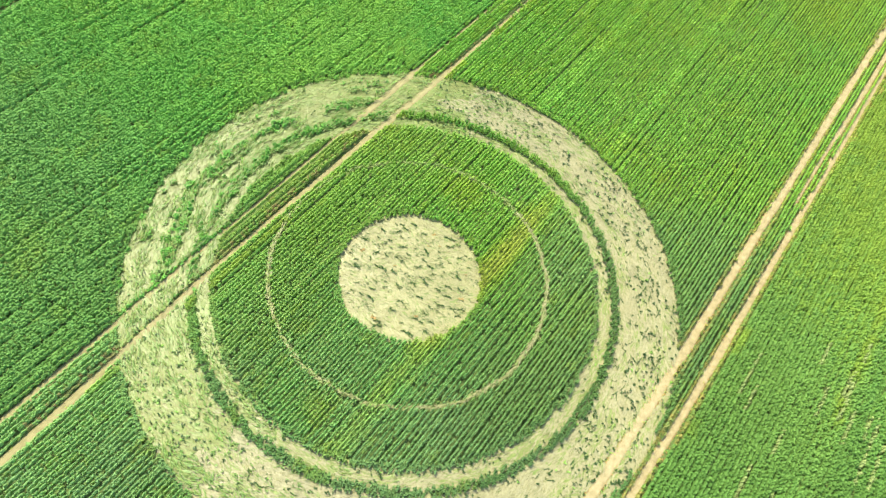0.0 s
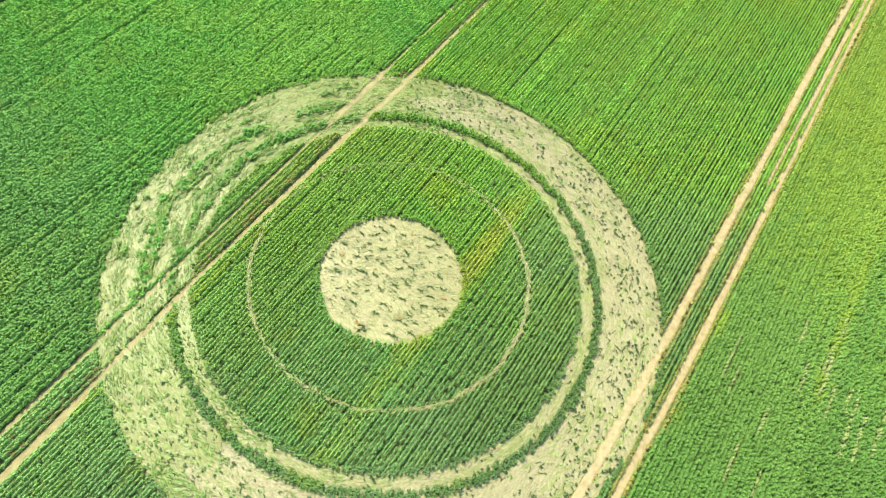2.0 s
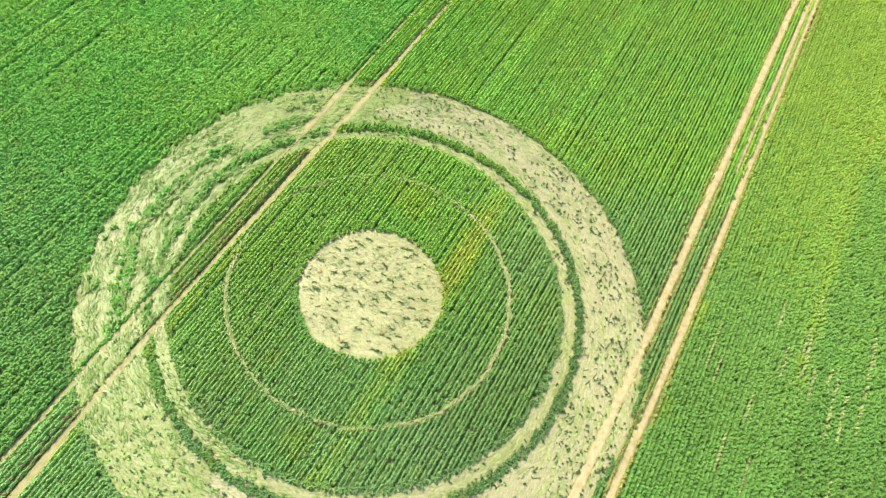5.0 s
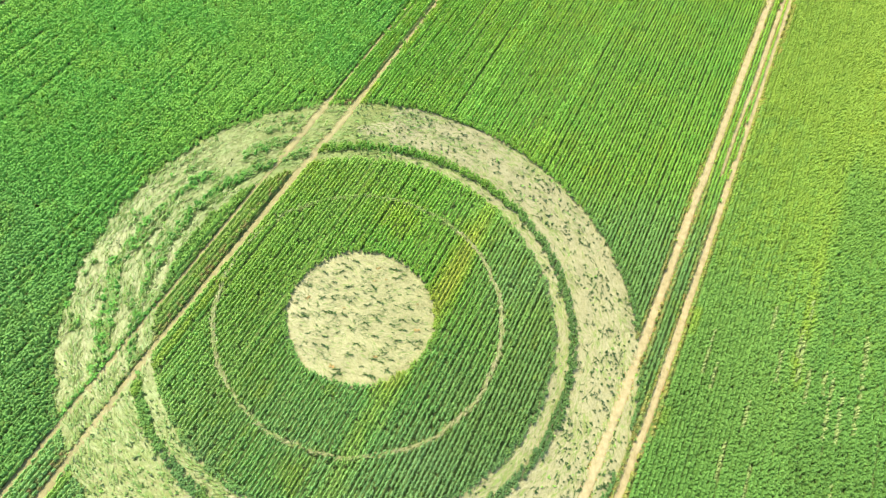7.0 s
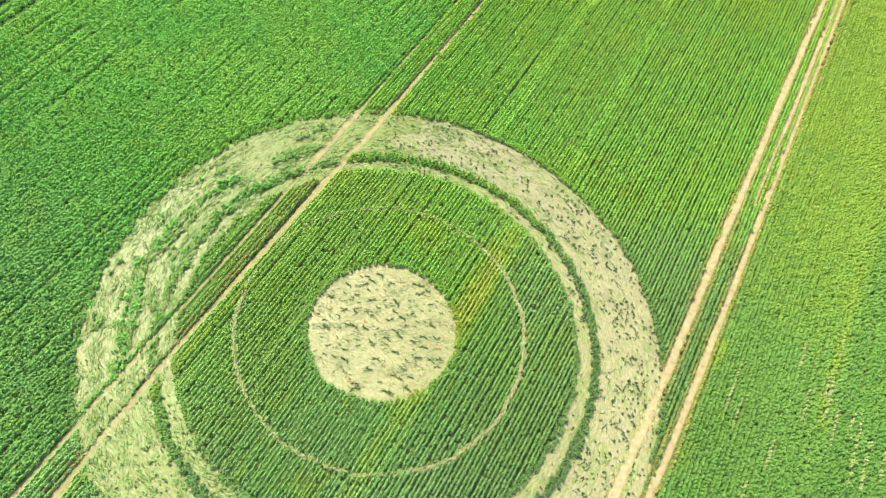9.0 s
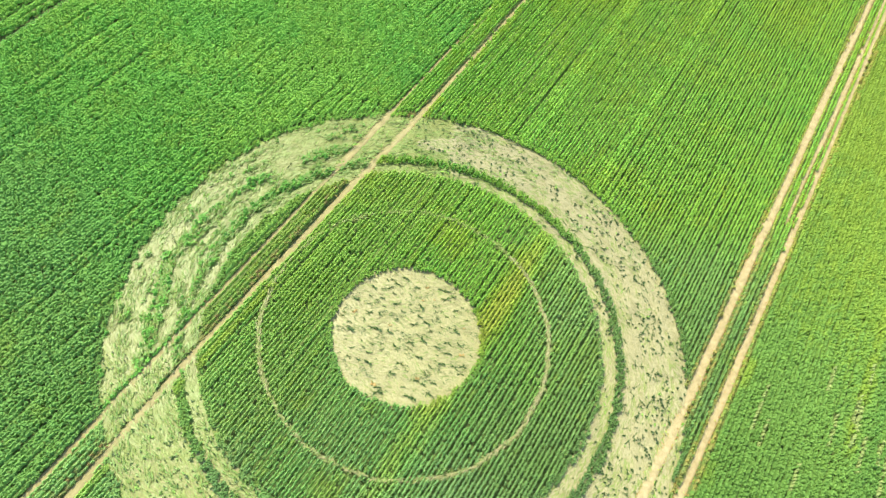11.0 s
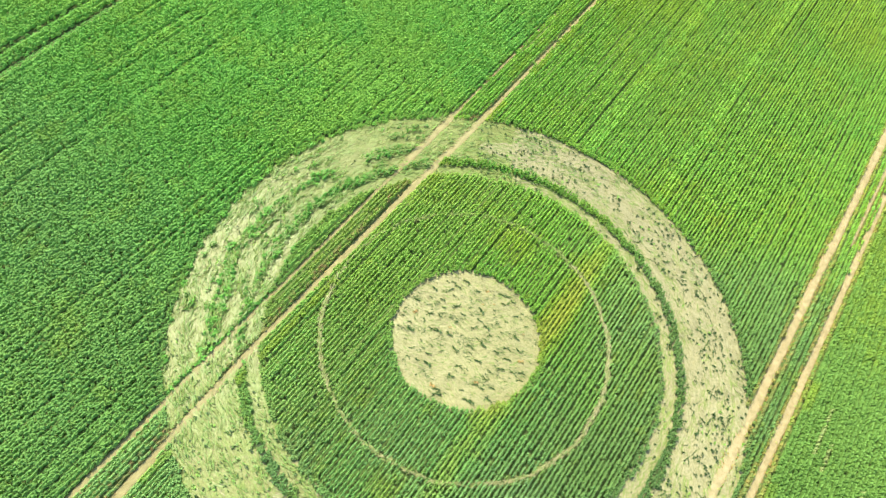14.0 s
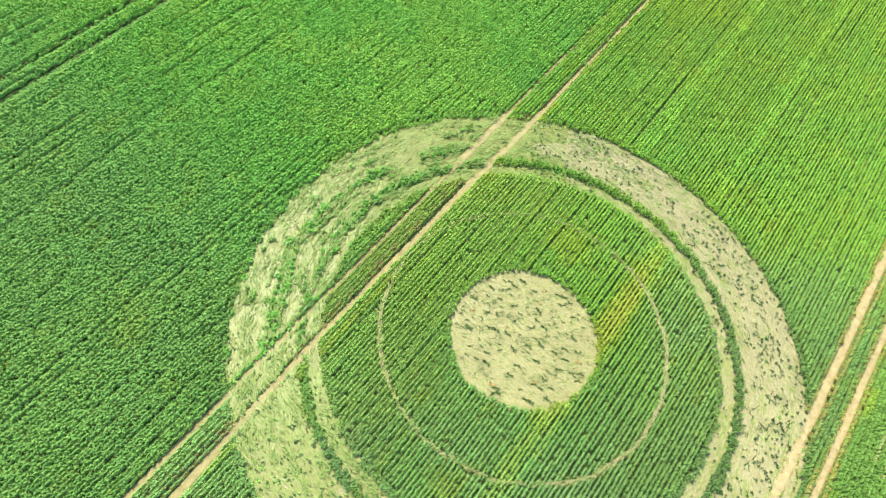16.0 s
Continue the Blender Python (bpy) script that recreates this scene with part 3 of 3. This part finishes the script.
# single plants and short runs that turn yellow or brown
turning = ease(field_noise(X, Y, 1.6, 97) * 0.55 + streaky * 0.45 + (rng.random(N) - 0.5) * 0.25, 0.66, 0.86)
tint = blend(tint, GOLD, np.where(west, 0.22, 0.38) * turning * ~east)
tint = tint * (np.where(west, 0.91 + 0.08 * ease(A, 2, 14) - 0.08 * np.clip((-6 - A) / 14, 0, 1), np.where(east, (1.0 - 0.15 * np.clip((18 - A) / 14, 0, 1)) * (1 - 0.16 * far_blue), 0.97 + 0.14 * np.clip((A - 14) / 16, 0, 1) - 0.14 * ease(X, 0, 9) * ease(-Y, -12, 4) + 0.09 * (R < R_IN) * ease(A, -4, 6) - 0.06 * ease(O, 8, 18) + 0.12 * ease(-O, 4, 10) * ease(-A, 4, 12))) * rng.uniform(0.93, 1.07, N))[:, None]
tint[broken] = blend(np.tile(np.array(TEAL), (broken.sum(), 1)), BLUE, rng.random(broken.sum())) * 0.86
tint[sunken] = BLUE
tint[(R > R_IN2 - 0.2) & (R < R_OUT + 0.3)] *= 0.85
verge = in_track(X, Y, 0.36) & (O > 20) & ~((np.abs(O - 25.4) < 0.75) & (A > 28))
tint[verge] = blend(tint[verge], (0.27, 0.20, 0.06), rng.uniform(0.1, 0.75, verge.sum()))
for o_row, a_from, a_to in DRY_ROWS:
    dry = (np.abs(O - round(o_row / ROW) * ROW) < 0.15) & (A > a_from) & (A < a_to) & (rng.random(N) < 0.92)
    tint[dry], wide[dry], tall[dry] = DRIED, wide[dry] * 0.7, tall[dry] * 1.04
beside = np.interp(A, *TRACKS["west_inner"][:2]) - O
withered = (beside > 0.1) & (beside < 0.95) & (A > -30) & (bearing[stand] > 225) & (rng.random(N) < 0.75 - 0.5 * (beside - 0.1))
tint[withered] = blend(tint[withered], WITHERED, rng.uniform(0.3, 1.0, withered.sum()))
tall[withered] *= 0.8
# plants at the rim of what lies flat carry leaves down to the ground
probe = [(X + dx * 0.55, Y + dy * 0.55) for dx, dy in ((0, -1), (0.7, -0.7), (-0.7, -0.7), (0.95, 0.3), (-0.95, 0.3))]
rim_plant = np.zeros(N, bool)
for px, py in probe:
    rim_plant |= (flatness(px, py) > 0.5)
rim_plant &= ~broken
# shade on the sides of the rim plants, put into their leaf colour
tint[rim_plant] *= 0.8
which[rim_plant] = rng.integers(21, 26, rim_plant.sum())
lean[rim_plant] = rng.uniform(0.0, 0.3, rim_plant.sum())
tall[rim_plant] *= 0.84


def standing(name, mask, label):
    v, own = grow(X[mask], Y[mask], np.zeros(mask.sum()), SHAPES + LEAFY + FINE + RIM, tall[mask], wide[mask], lean[mask], lean_dir[mask], which[mask])
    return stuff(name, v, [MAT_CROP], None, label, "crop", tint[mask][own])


inside = R < R_EDGE
lane_w, lane_e = (O > -15.75) & (O < -13.3), (O > 23.8) & (O < 26.3)
standing("standing_crop", ~inside & west, "dense blue-green crop standing west of the ring")
standing("standing_crop", ~inside & lane_w, "rows of green crop between two wheel tracks")
standing("standing_crop", ~inside & ~west & ~lane_w & ~lane_e & ~east, "green crop standing in straight rows round the ring")
standing("standing_crop", lane_e & ~inside, "rows of green crop between sandy wheel tracks")
standing("standing_crop", ~inside & east, "pale yellow-green crop with closed canopy")
standing("standing_crop", R < R_THIN, "rows of green crop between disk and thin ring path")
standing("standing_crop", (R >= R_THIN) & (R < R_IN + 0.3), "rows of green crop inside the flattened ring")
standing("crop_strip", (R >= R_IN + 0.3) & inside, "narrow curved strip of standing green crop")


# ---------------------------------------------------------------- flattened crop
def strands(px, py, heading, length, width, base, tilt=0.5):
    """Stalks that lie down: ribbons of two faces that arch a little. Returns corners; eight make a stalk."""
    d = np.stack([np.cos(heading), np.sin(heading), np.zeros(len(px))], -1)
    s = np.stack([-np.sin(heading), np.cos(heading), np.zeros(len(px))], -1)
    p = np.stack([px, py, base], -1)
    roll = rng.uniform(-tilt, tilt, len(px))[:, None]
    s = s * np.cos(roll) + np.array([0, 0, 1.0]) * np.sin(roll)
    up = np.array([0, 0, 1.0]) * rng.uniform(0.0, 0.02, len(px))[:, None]
    bend = (s * rng.normal(0, 0.10, len(px))[:, None]) * length[:, None]
    L, W = length[:, None], width[:, None]
    a0, a1 = p - s * W * 0.3, p + s * W * 0.3
    m0, m1 = p + d * L * 0.55 + bend + up - s * W * 0.5, p + d * L * 0.55 + bend + up + s * W * 0.5
    e0, e1 = p + d * L + bend * 0.4 + up * 0.3 - s * W * 0.15, p + d * L + bend * 0.4 + up * 0.3 + s * W * 0.15
    v = np.stack([a0, m0, m1, a1, m0, e0, e1, m1], 1)
    v[..., 2] = np.maximum(v[..., 2], 0.015)
    return v


def flat_crop(name, r0, r1, per_m2, label, swirl, green, mask=None):
    n = int(math.pi * (r1 * r1 - r0 * r0) * per_m2)
    r = np.sqrt(rng.random(n) * (r1 * r1 - r0 * r0) + r0 * r0)
    t = rng.random(n) * 2 * math.pi
    x, y = r * np.cos(t), r * np.sin(t)
    f = flatness(x, y)
    k = (rng.random(n) < np.clip(f * 1.15, 0, 1)) & ~in_track(x, y, 0.12)
    if mask is not None:
        k &= mask(x, y)
    x, y, t, f = x[k], y[k], t[k], f[k]
    n = len(x)
    wave = field_noise(x, y, 1.5, 61) * 2.2 - 1.1 + (field_noise(x, y, 0.5, 62) - 0.5) * 1.4
    head = (swirl + wave * 0.6 if r1 < 8 else t - math.pi / 2 + swirl + wave * 0.45) + rng.normal(0, 0.2, n)
    heap = field_noise(x, y, 1.3, 63) * 0.10
    sheaf = rng.random(n) < 0.3
    v = strands(x, y, head, np.where(sheaf, rng.uniform(0.35, 0.8, n), rng.uniform(0.35, 0.9, n)), np.where(sheaf, rng.uniform(0.06, 0.14, n), rng.uniform(0.012, 0.034, n)),
                0.03 + heap + rng.random(n) * 0.022, np.where(sheaf, 0.1, 0.22))
    g = (rng.random(n) < green + 0.5 * (1 - f) + 0.34 * (np.cos(np.arctan2(x, y) - radians(294)) > 0.25) * (r1 > 8) + (0.8 * (swirl_noise(x, y, 64) - 0.5) if r0 > 1 else 0.0)).astype(int)
    # ring stalks: yellow-green round bearing 294, whiter elsewhere
    westward = np.cos(np.arctan2(x, y) - radians(294)) - 0.15 + (field_noise(x, y, 2.0, 65) - 0.5) * 0.6
    g[(g == 0) & (westward > 0.1) & (r1 > 8)] = 3
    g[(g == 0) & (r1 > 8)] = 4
    g[(rng.random(n) < np.where(r1 < 8, 0.015, 0.025)) & ~sheaf] = 2
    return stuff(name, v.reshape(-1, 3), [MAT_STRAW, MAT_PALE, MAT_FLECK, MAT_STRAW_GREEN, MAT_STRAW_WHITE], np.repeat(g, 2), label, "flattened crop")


def litter(name, r0, r1, label):
    """The trodden layer of leaves and stalks on the soil where the crop lies flat."""
    step = 0.3
    rs = np.linspace(r0, r1, max(2, int((r1 - r0) / step)) + 1)
    m = int(2 * math.pi * r1 / step)
    t = np.arange(m + 1) * 2 * math.pi / m
    Rr, Tt = np.meshgrid(rs, t, indexing="ij")
    x, y = (Rr * np.cos(Tt)).ravel(), (Rr * np.sin(Tt)).ravel()
    z = 0.02 + field_noise(x, y, 1.3, 63) * 0.10
    i = (np.arange(len(rs) - 1)[:, None] * (m + 1) + np.arange(m)[None, :]).ravel()
    q = np.stack([i, i + m + 1, i + m + 2, i + 1], 1)
    cx, cy = x[q].mean(1), y[q].mean(1)
    near, far = 1 - 0.3 / np.maximum(np.hypot(cx, cy), 1), 1 + 0.3 / np.maximum(np.hypot(cx, cy), 1)
    laid = np.maximum(flatness(cx, cy), np.maximum(flatness(cx * near, cy * near), flatness(cx * far, cy * far)))
    q = q[(laid > 0.4) & ~in_track(cx, cy, 0.1)]
    cx, cy = x[q].mean(1), y[q].mean(1)
    th = np.degrees(np.arctan2(cx, cy)) % 360 + (field_noise(cx, cy, 2.0, 65) - 0.5) * 30
    green = ((th > 232) | (th < 38)) & (r0 > 1)
    ob = new(name, mesh_from(name, np.stack([x, y, z], 1), q, [MAT_MAT, MAT_MAT_GREEN], green.astype(int), smooth=True))
    return tagged(ob, label, "crop litter", kind="structure")


litter("crop_litter", 0.0, R_DISK + 0.3, "trodden pale layer of stalks inside the disk")
litter("crop_litter", R_IN - 0.3, R_EDGE + 0.3, "trodden pale layer of stalks under the ring")


def flat_path():
    """The narrow path: tops bent over along a thin ring, so that their pale undersides show."""
    n = 4300
    t = rng.random(n) * 2 * math.pi
    x, y = np.cos(t), np.sin(t)
    r = R_THIN - (field_noise(x * R_THIN, y * R_THIN, 1.1, 31) - 0.5) * 0.25 + rng.normal(0, 0.075, n)
    x, y = x * r, y * r
    th = np.degrees(np.arctan2(x, y)) % 360
    k = rng.random(n) < np.interp(th, [0, 45, 62, 75, 125, 150, 175, 215, 240, 248, 278, 284, 300, 330, 360], [0.26, 0.5, 0.8, 1.0, 1.0, 0.75, 0.45, 0.42, 0.5, 0.85, 0.9, 0.28, 0.15, 0.2, 0.26])
    x, y, t = x[k], y[k], t[k]
    n = len(x)
    v = strands(x, y, t - math.pi / 2 + rng.normal(0, 0.35, n), rng.uniform(0.25, 0.5, n), rng.uniform(0.03, 0.07, n), rng.uniform(0.42, 0.74, n))
    g = (rng.random(n) < np.where(y > 8.5, 1.0, np.where(x > 0, 0.35, 0.6))).astype(int)
    return stuff("flattened_crop", v.reshape(-1, 3), [MAT_STRAW, MAT_PALE], np.repeat(g, 2), "thin ring path of bent-over pale crop tops", "flattened crop")


flat_crop("flattened_crop", 0.0, R_DISK + 0.1, 150, "round patch of flattened cream-coloured crop stalks", -0.35, 0.12)
flat_path()
flat_crop("flattened_crop", R_IN - 0.15, R_IN2 + 0.2, 110, "narrow ring of flattened pale crop stalks", 0.1, 0.35)
flat_crop("flattened_crop", R_OUT - 0.2, R_EDGE + 0.15, 100, "broad ring of flattened pale crop swirled one way", 0.15, 0.14)


def fallen_green(name, r0, r1, per_m2, label):
    """Plants that are bent half over, still green, among the flattened stalks."""
    n = int(math.pi * (r1 * r1 - r0 * r0) * per_m2)
    r = np.sqrt(rng.random(n) * (r1 * r1 - r0 * r0) + r0 * r0)
    t = rng.random(n) * 2 * math.pi
    x, y = r * np.cos(t), r * np.sin(t)
    f = flatness(x, y)
    th = np.degrees(np.arctan2(x, y)) % 360
    k = (f > 0.05) & (rng.random(n) < 0.13 + 0.16 * (th < 45) + 0.3 * ((th > 200) & (th < 262)) + 0.30 * ((th > 45) & (th < 150)) * np.clip((r - 19.5) / 4, 0.2, 1) + 2.0 * (1 - f) + 0.7 * (swirl_noise(x, y, 71, 0.7, 2.0) - 0.55)) & ~in_track(x, y)
    k &= (th < 205) | (rng.random(n) < np.where(th < 265, 0.75, 0.12))
    x, y, t, th = x[k], y[k], t[k], th[k]
    n = len(x)
    wst, mixed_crop = th > 265, (th > 195) & (th <= 265)
    kinds = np.where(wst, rng.integers(0, 5, n), rng.integers(5, 11, n))
    v, own = grow(x, y, np.full(n, 0.08), LEAFY + SPRIGS, np.where(wst, 0.9, 0.8) * rng.uniform(0.7, 1.2, n), np.where(wst, 0.8, 0.8) * rng.uniform(0.5, 1.2, n),
                  np.where(wst, rng.uniform(0.7, 1.35, n), rng.uniform(0.0, 0.4, n)), t - math.pi / 2 + rng.normal(0, 0.5, n), kinds)
    sl = np.where(wst, rng.choice([0, 1, 2], n, p=[0.65, 0.1, 0.25]), rng.choice([0, 1, 2], n, p=[0.08, 0.92, 0.0]))
    sl[mixed_crop] = rng.choice([0, 1, 3], mixed_crop.sum(), p=[0.06, 0.36, 0.58])
    return stuff(name, v, [MAT_GREEN, MAT_DEEP, MAT_LIME, MAT_BENT], sl[own], label, "crop")


fallen_green("bent_crop", R_IN, R_EDGE, 9.0, "half-fallen green plants among flattened stalks")


def loose_leaves(name, r1, per_m2, label):
    """Single narrow leaves, still green or olive, strewn in drifts over the flattened disk."""
    n = int(math.pi * r1 * r1 * per_m2)
    r, t = r1 * np.sqrt(rng.random(n)), rng.random(n) * 2 * math.pi
    x, y = r * np.cos(t), r * np.sin(t)
    k = rng.random(n) < ease(field_noise(x, y * 1.6, 0.8, 81), 0.45, 0.9)
    x, y = x[k], y[k]
    n = len(x)
    v = strands(x, y, -0.15 + rng.normal(0, 0.45, n), rng.uniform(0.12, 0.34, n), rng.uniform(0.02, 0.05, n), rng.uniform(0.13, 0.2, n), 0.5)
    return stuff(name, v.reshape(-1, 3), [MAT_DEEP, MAT_FLECK], np.repeat(rng.integers(0, 2, n), 2), label, "leaf")


loose_leaves("loose_leaves", R_DISK - 0.3, 44.0, "narrow green leaves strewn over flattened stalks")


def bent_swathes(name, r0, r1, per_m2, label):
    """Green stalks and leaves pressed over along the western ring, in drawn-out swathes that rise towards the standing streaks."""
    n = int(math.pi * (r1 * r1 - r0 * r0) * per_m2)
    r = np.sqrt(rng.random(n) * (r1 * r1 - r0 * r0) + r0 * r0)
    t = rng.random(n) * 2 * math.pi
    x, y = r * np.cos(t), r * np.sin(t)
    th = np.degrees(np.arctan2(x, y)) % 360
    f = flatness(x, y)
    reach = np.interp(th, [0, 50, 80, 81, 170, 200, 340, 360], [0.6, 0.3, 0.1, 0, 0, 1.1, 0.95, 0.7])
    chance = reach * (0.09 + 1.2 * np.clip(0.86 - f, 0, 0.5) + 1.1 * (swirl_noise(x, y, 73, 0.6, 2.6) - 0.5) + 0.5 * (field_noise(x, y, 0.5, 74) - 0.5))
    k = (f > 0.05) & (rng.random(n) < chance) & ~in_track(x, y, 0.05)
    x, y, t, f = x[k], y[k], t[k], f[k]
    n = len(x)
    head = t - math.pi / 2 + 0.1 + (field_noise(x, y, 1.2, 75) - 0.5) * 0.9 + rng.normal(0, 0.28, n)
    v = strands(x, y, head, rng.uniform(0.25, 0.65, n), rng.uniform(0.03, 0.085, n), rng.uniform(0.12, 0.26, n) + 0.3 * np.clip(1 - f, 0, 0.6), 0.6)
    g = rng.choice([0, 1], n, p=[0.58, 0.42])
    return stuff(name, v.reshape(-1, 3), [MAT_BENT, MAT_PALE], np.repeat(g, 2), label, "crop")


bent_swathes("bent_crop", R_IN, R_EDGE + 0.2, 66.0, "pale green stalks pressed over in long swathes")


def margins(name, keys, per_m, label):
    """Low dry grass and dead leaves along both sides of wheel tracks."""
    xs, ys = [], []
    for key in keys:
        at, offs, half = TRACKS[key]
        a0, a1 = max(at[0], -40), min(at[-1], 78)
        n = int((a1 - a0) * per_m)
        a = rng.uniform(a0, a1, n)
        side = rng.choice([-1, 1], n, p=[0.6, 0.4])
        o = np.interp(a, at, offs) + side * (np.interp(a, at, half) + rng.normal(0.10, 0.12, n))
        xs.append(o * ACROSS[0] + a * ALONG[0])
        ys.append(o * ACROSS[1] + a * ALONG[1])
    x, y = np.concatenate(xs), np.concatenate(ys)
    n = len(x)
    v, own = grow(x, y, np.full(n, 0.02), SPRIGS, rng.uniform(0.06, 0.26, n), rng.uniform(0.3, 0.55, n), rng.uniform(0.0, 0.5, n), rng.random(n) * 6.28, rng.integers(0, 6, n))
    sl = rng.choice([0, 1, 2], n, p=[0.72, 0.1, 0.18])
    return stuff(name, v, [MAT_DRY, MAT_GOLD, MAT_GREEN], sl[own], label, "grass")


margins("margin_grass", ("east_outer", "east_inner", "east_branch"), 38, "low dry brown grass along sandy wheel tracks")
margins("margin_grass", ("west_outer", "west_inner"), 7, "low dry grass beside narrow wheel tracks")


# ---------------------------------------------------------------- single green tufts on the flattened disk
def part(name, verts, quads, material, parent, label=""):
    ob = new(name, mesh_from(name, np.array(verts, float), np.array(quads), [material]))
    ob.parent = parent
    return tagged(ob, label)


def tuft_leaf(turn, rise, length, width):
    """A long leaf in two folded halves that droops towards its tip."""
    d = np.array([math.cos(turn), math.sin(turn), 0.0])
    n = np.array([-d[1], d[0], 0.0])
    up = np.array([0, 0, 1.0])
    rows = []
    for f, w, h in ((0.0, 0.25, 0.0), (0.45, 1.0, 0.75), (0.8, 0.7, 0.85), (1.0, 0.06, 0.6)):
        c = d * length * f * math.cos(rise) + up * length * math.sin(rise) * h
        rows += [c - n * width * w / 2 + up * 0.015, c - up * 0.012 * w, c + n * width * w / 2 + up * 0.015]
    q = []
    for k in range(3):
        b = k * 3
        q += [(b, b + 3, b + 4, b + 1), (b + 1, b + 4, b + 5, b + 2)]
    return rows, q


def tuft_stalk(turn, rise, length, thick):
    d = np.array([math.cos(turn) * math.cos(rise), math.sin(turn) * math.cos(rise), math.sin(rise)])
    n = np.array([-math.sin(turn), math.cos(turn), 0.0])
    m = np.cross(d, n)
    rows = []
    for f, w in ((0.0, 1.0), (0.55, 0.8), (1.0, 0.4)):
        c = d * length * f - np.array([0, 0, 0.06]) * f * f
        rows += [c + (n * math.cos(a) + m * math.sin(a)) * thick * w for a in (0.0, 2.1, 4.2)]
    q = [(k * 3 + j, k * 3 + (j + 1) % 3, k * 3 + 3 + (j + 1) % 3, k * 3 + 3 + j) for k in range(2) for j in range(3)]
    return rows, q


def crop_tuft(seed, mat, label):
    """A sprig that still stands out of the flattened stalks: two stalks and a fan of leaves."""
    r = random.Random(seed)
    base = new("crop_tuft")
    tagged(base, label, "green tuft", "green tufts left on the flattened crop")
    for k in range(2):
        v, q = tuft_stalk(r.uniform(-0.7, 0.7), r.uniform(0.15, 0.45), r.uniform(0.4, 0.65), 0.012)
        part("stalk", v, q, MAT_PALE, base, "pale green stalk")
    for k in range(9):
        short = k % 3 == 0
        v, q = tuft_leaf(r.gauss(0, 0.42) + (math.pi if k > 4 else 0), r.uniform(0.05, 0.45), r.uniform(0.14, 0.24) if short else r.uniform(0.22, 0.46),
                         r.uniform(0.11, 0.16) if short else r.uniform(0.06, 0.1))
        part("leaf", v, q, MAT_FLECK if k == 8 else mat, base)
    return base


TUFT_KINDS = [(1, MAT_DEEP, "dark green tuft of long leaves on flattened stalks"), (2, MAT_DEEP, "dark blue-green leafy sprig among cream stalks"),
              (3, MAT_DEEP, "green leafy tuft rising from flattened crop"), (4, MAT_DEEP, "small fan of green leaves on pale stalks"),
              (5, MAT_DRY, "yellowing leafy sprig among flattened stalks")]
tufts = [crop_tuft(*k) for k in TUFT_KINDS]
spots = []
pick = random.Random(5)
for row in range(-7, 8):
    for col in range(-6, 7):
        x = col * 1.15 + (row % 2) * 0.55 + pick.uniform(-0.5, 0.5)
        y = row * 0.92 + pick.uniform(-0.4, 0.4)
        if math.hypot(x, y) < R_DISK - 0.35 and pick.random() < 0.92:
            spots.append((x, y))
for k, (x, y) in enumerate(spots):
    kind = pick.choice((0, 0, 1, 1, 2, 2, 3, 4))
    m = pose(x, y, 0.14, 0, 0, pick.gauss(-10, 22) + pick.choice((0, 180))) @ Matrix.Diagonal((*[pick.uniform(0.75, 1.25)] * 3, 1))
    if k < 5:
        tufts[k].matrix_basis = m
    else:
        ob = copy_thing(tufts[kind], m)
        ob.scale = [pick.choice((0.5, 0.6, 0.8, 0.95, 1.1)) * pick.uniform(0.9, 1.1)] * 3
for k in range(212):
    r, t = pick.uniform(R_OUT + 0.3, R_EDGE - 0.2), radians(pick.triangular(20, 225, 95))
    x, y = r * math.sin(t), r * math.cos(t)
    if in_track(np.array([x]), np.array([y]), 0.25)[0]:
        continue
    ob = copy_thing(tufts[pick.choice((0, 1, 2, 3))], pose(x, y, 0.1, 0, 0, 90 - math.degrees(t) - 90 + pick.gauss(0, 25)))
    size = pick.uniform(0.45, 0.85)
    ob.scale = (size * 1.3, size * 0.7, size * 0.85)
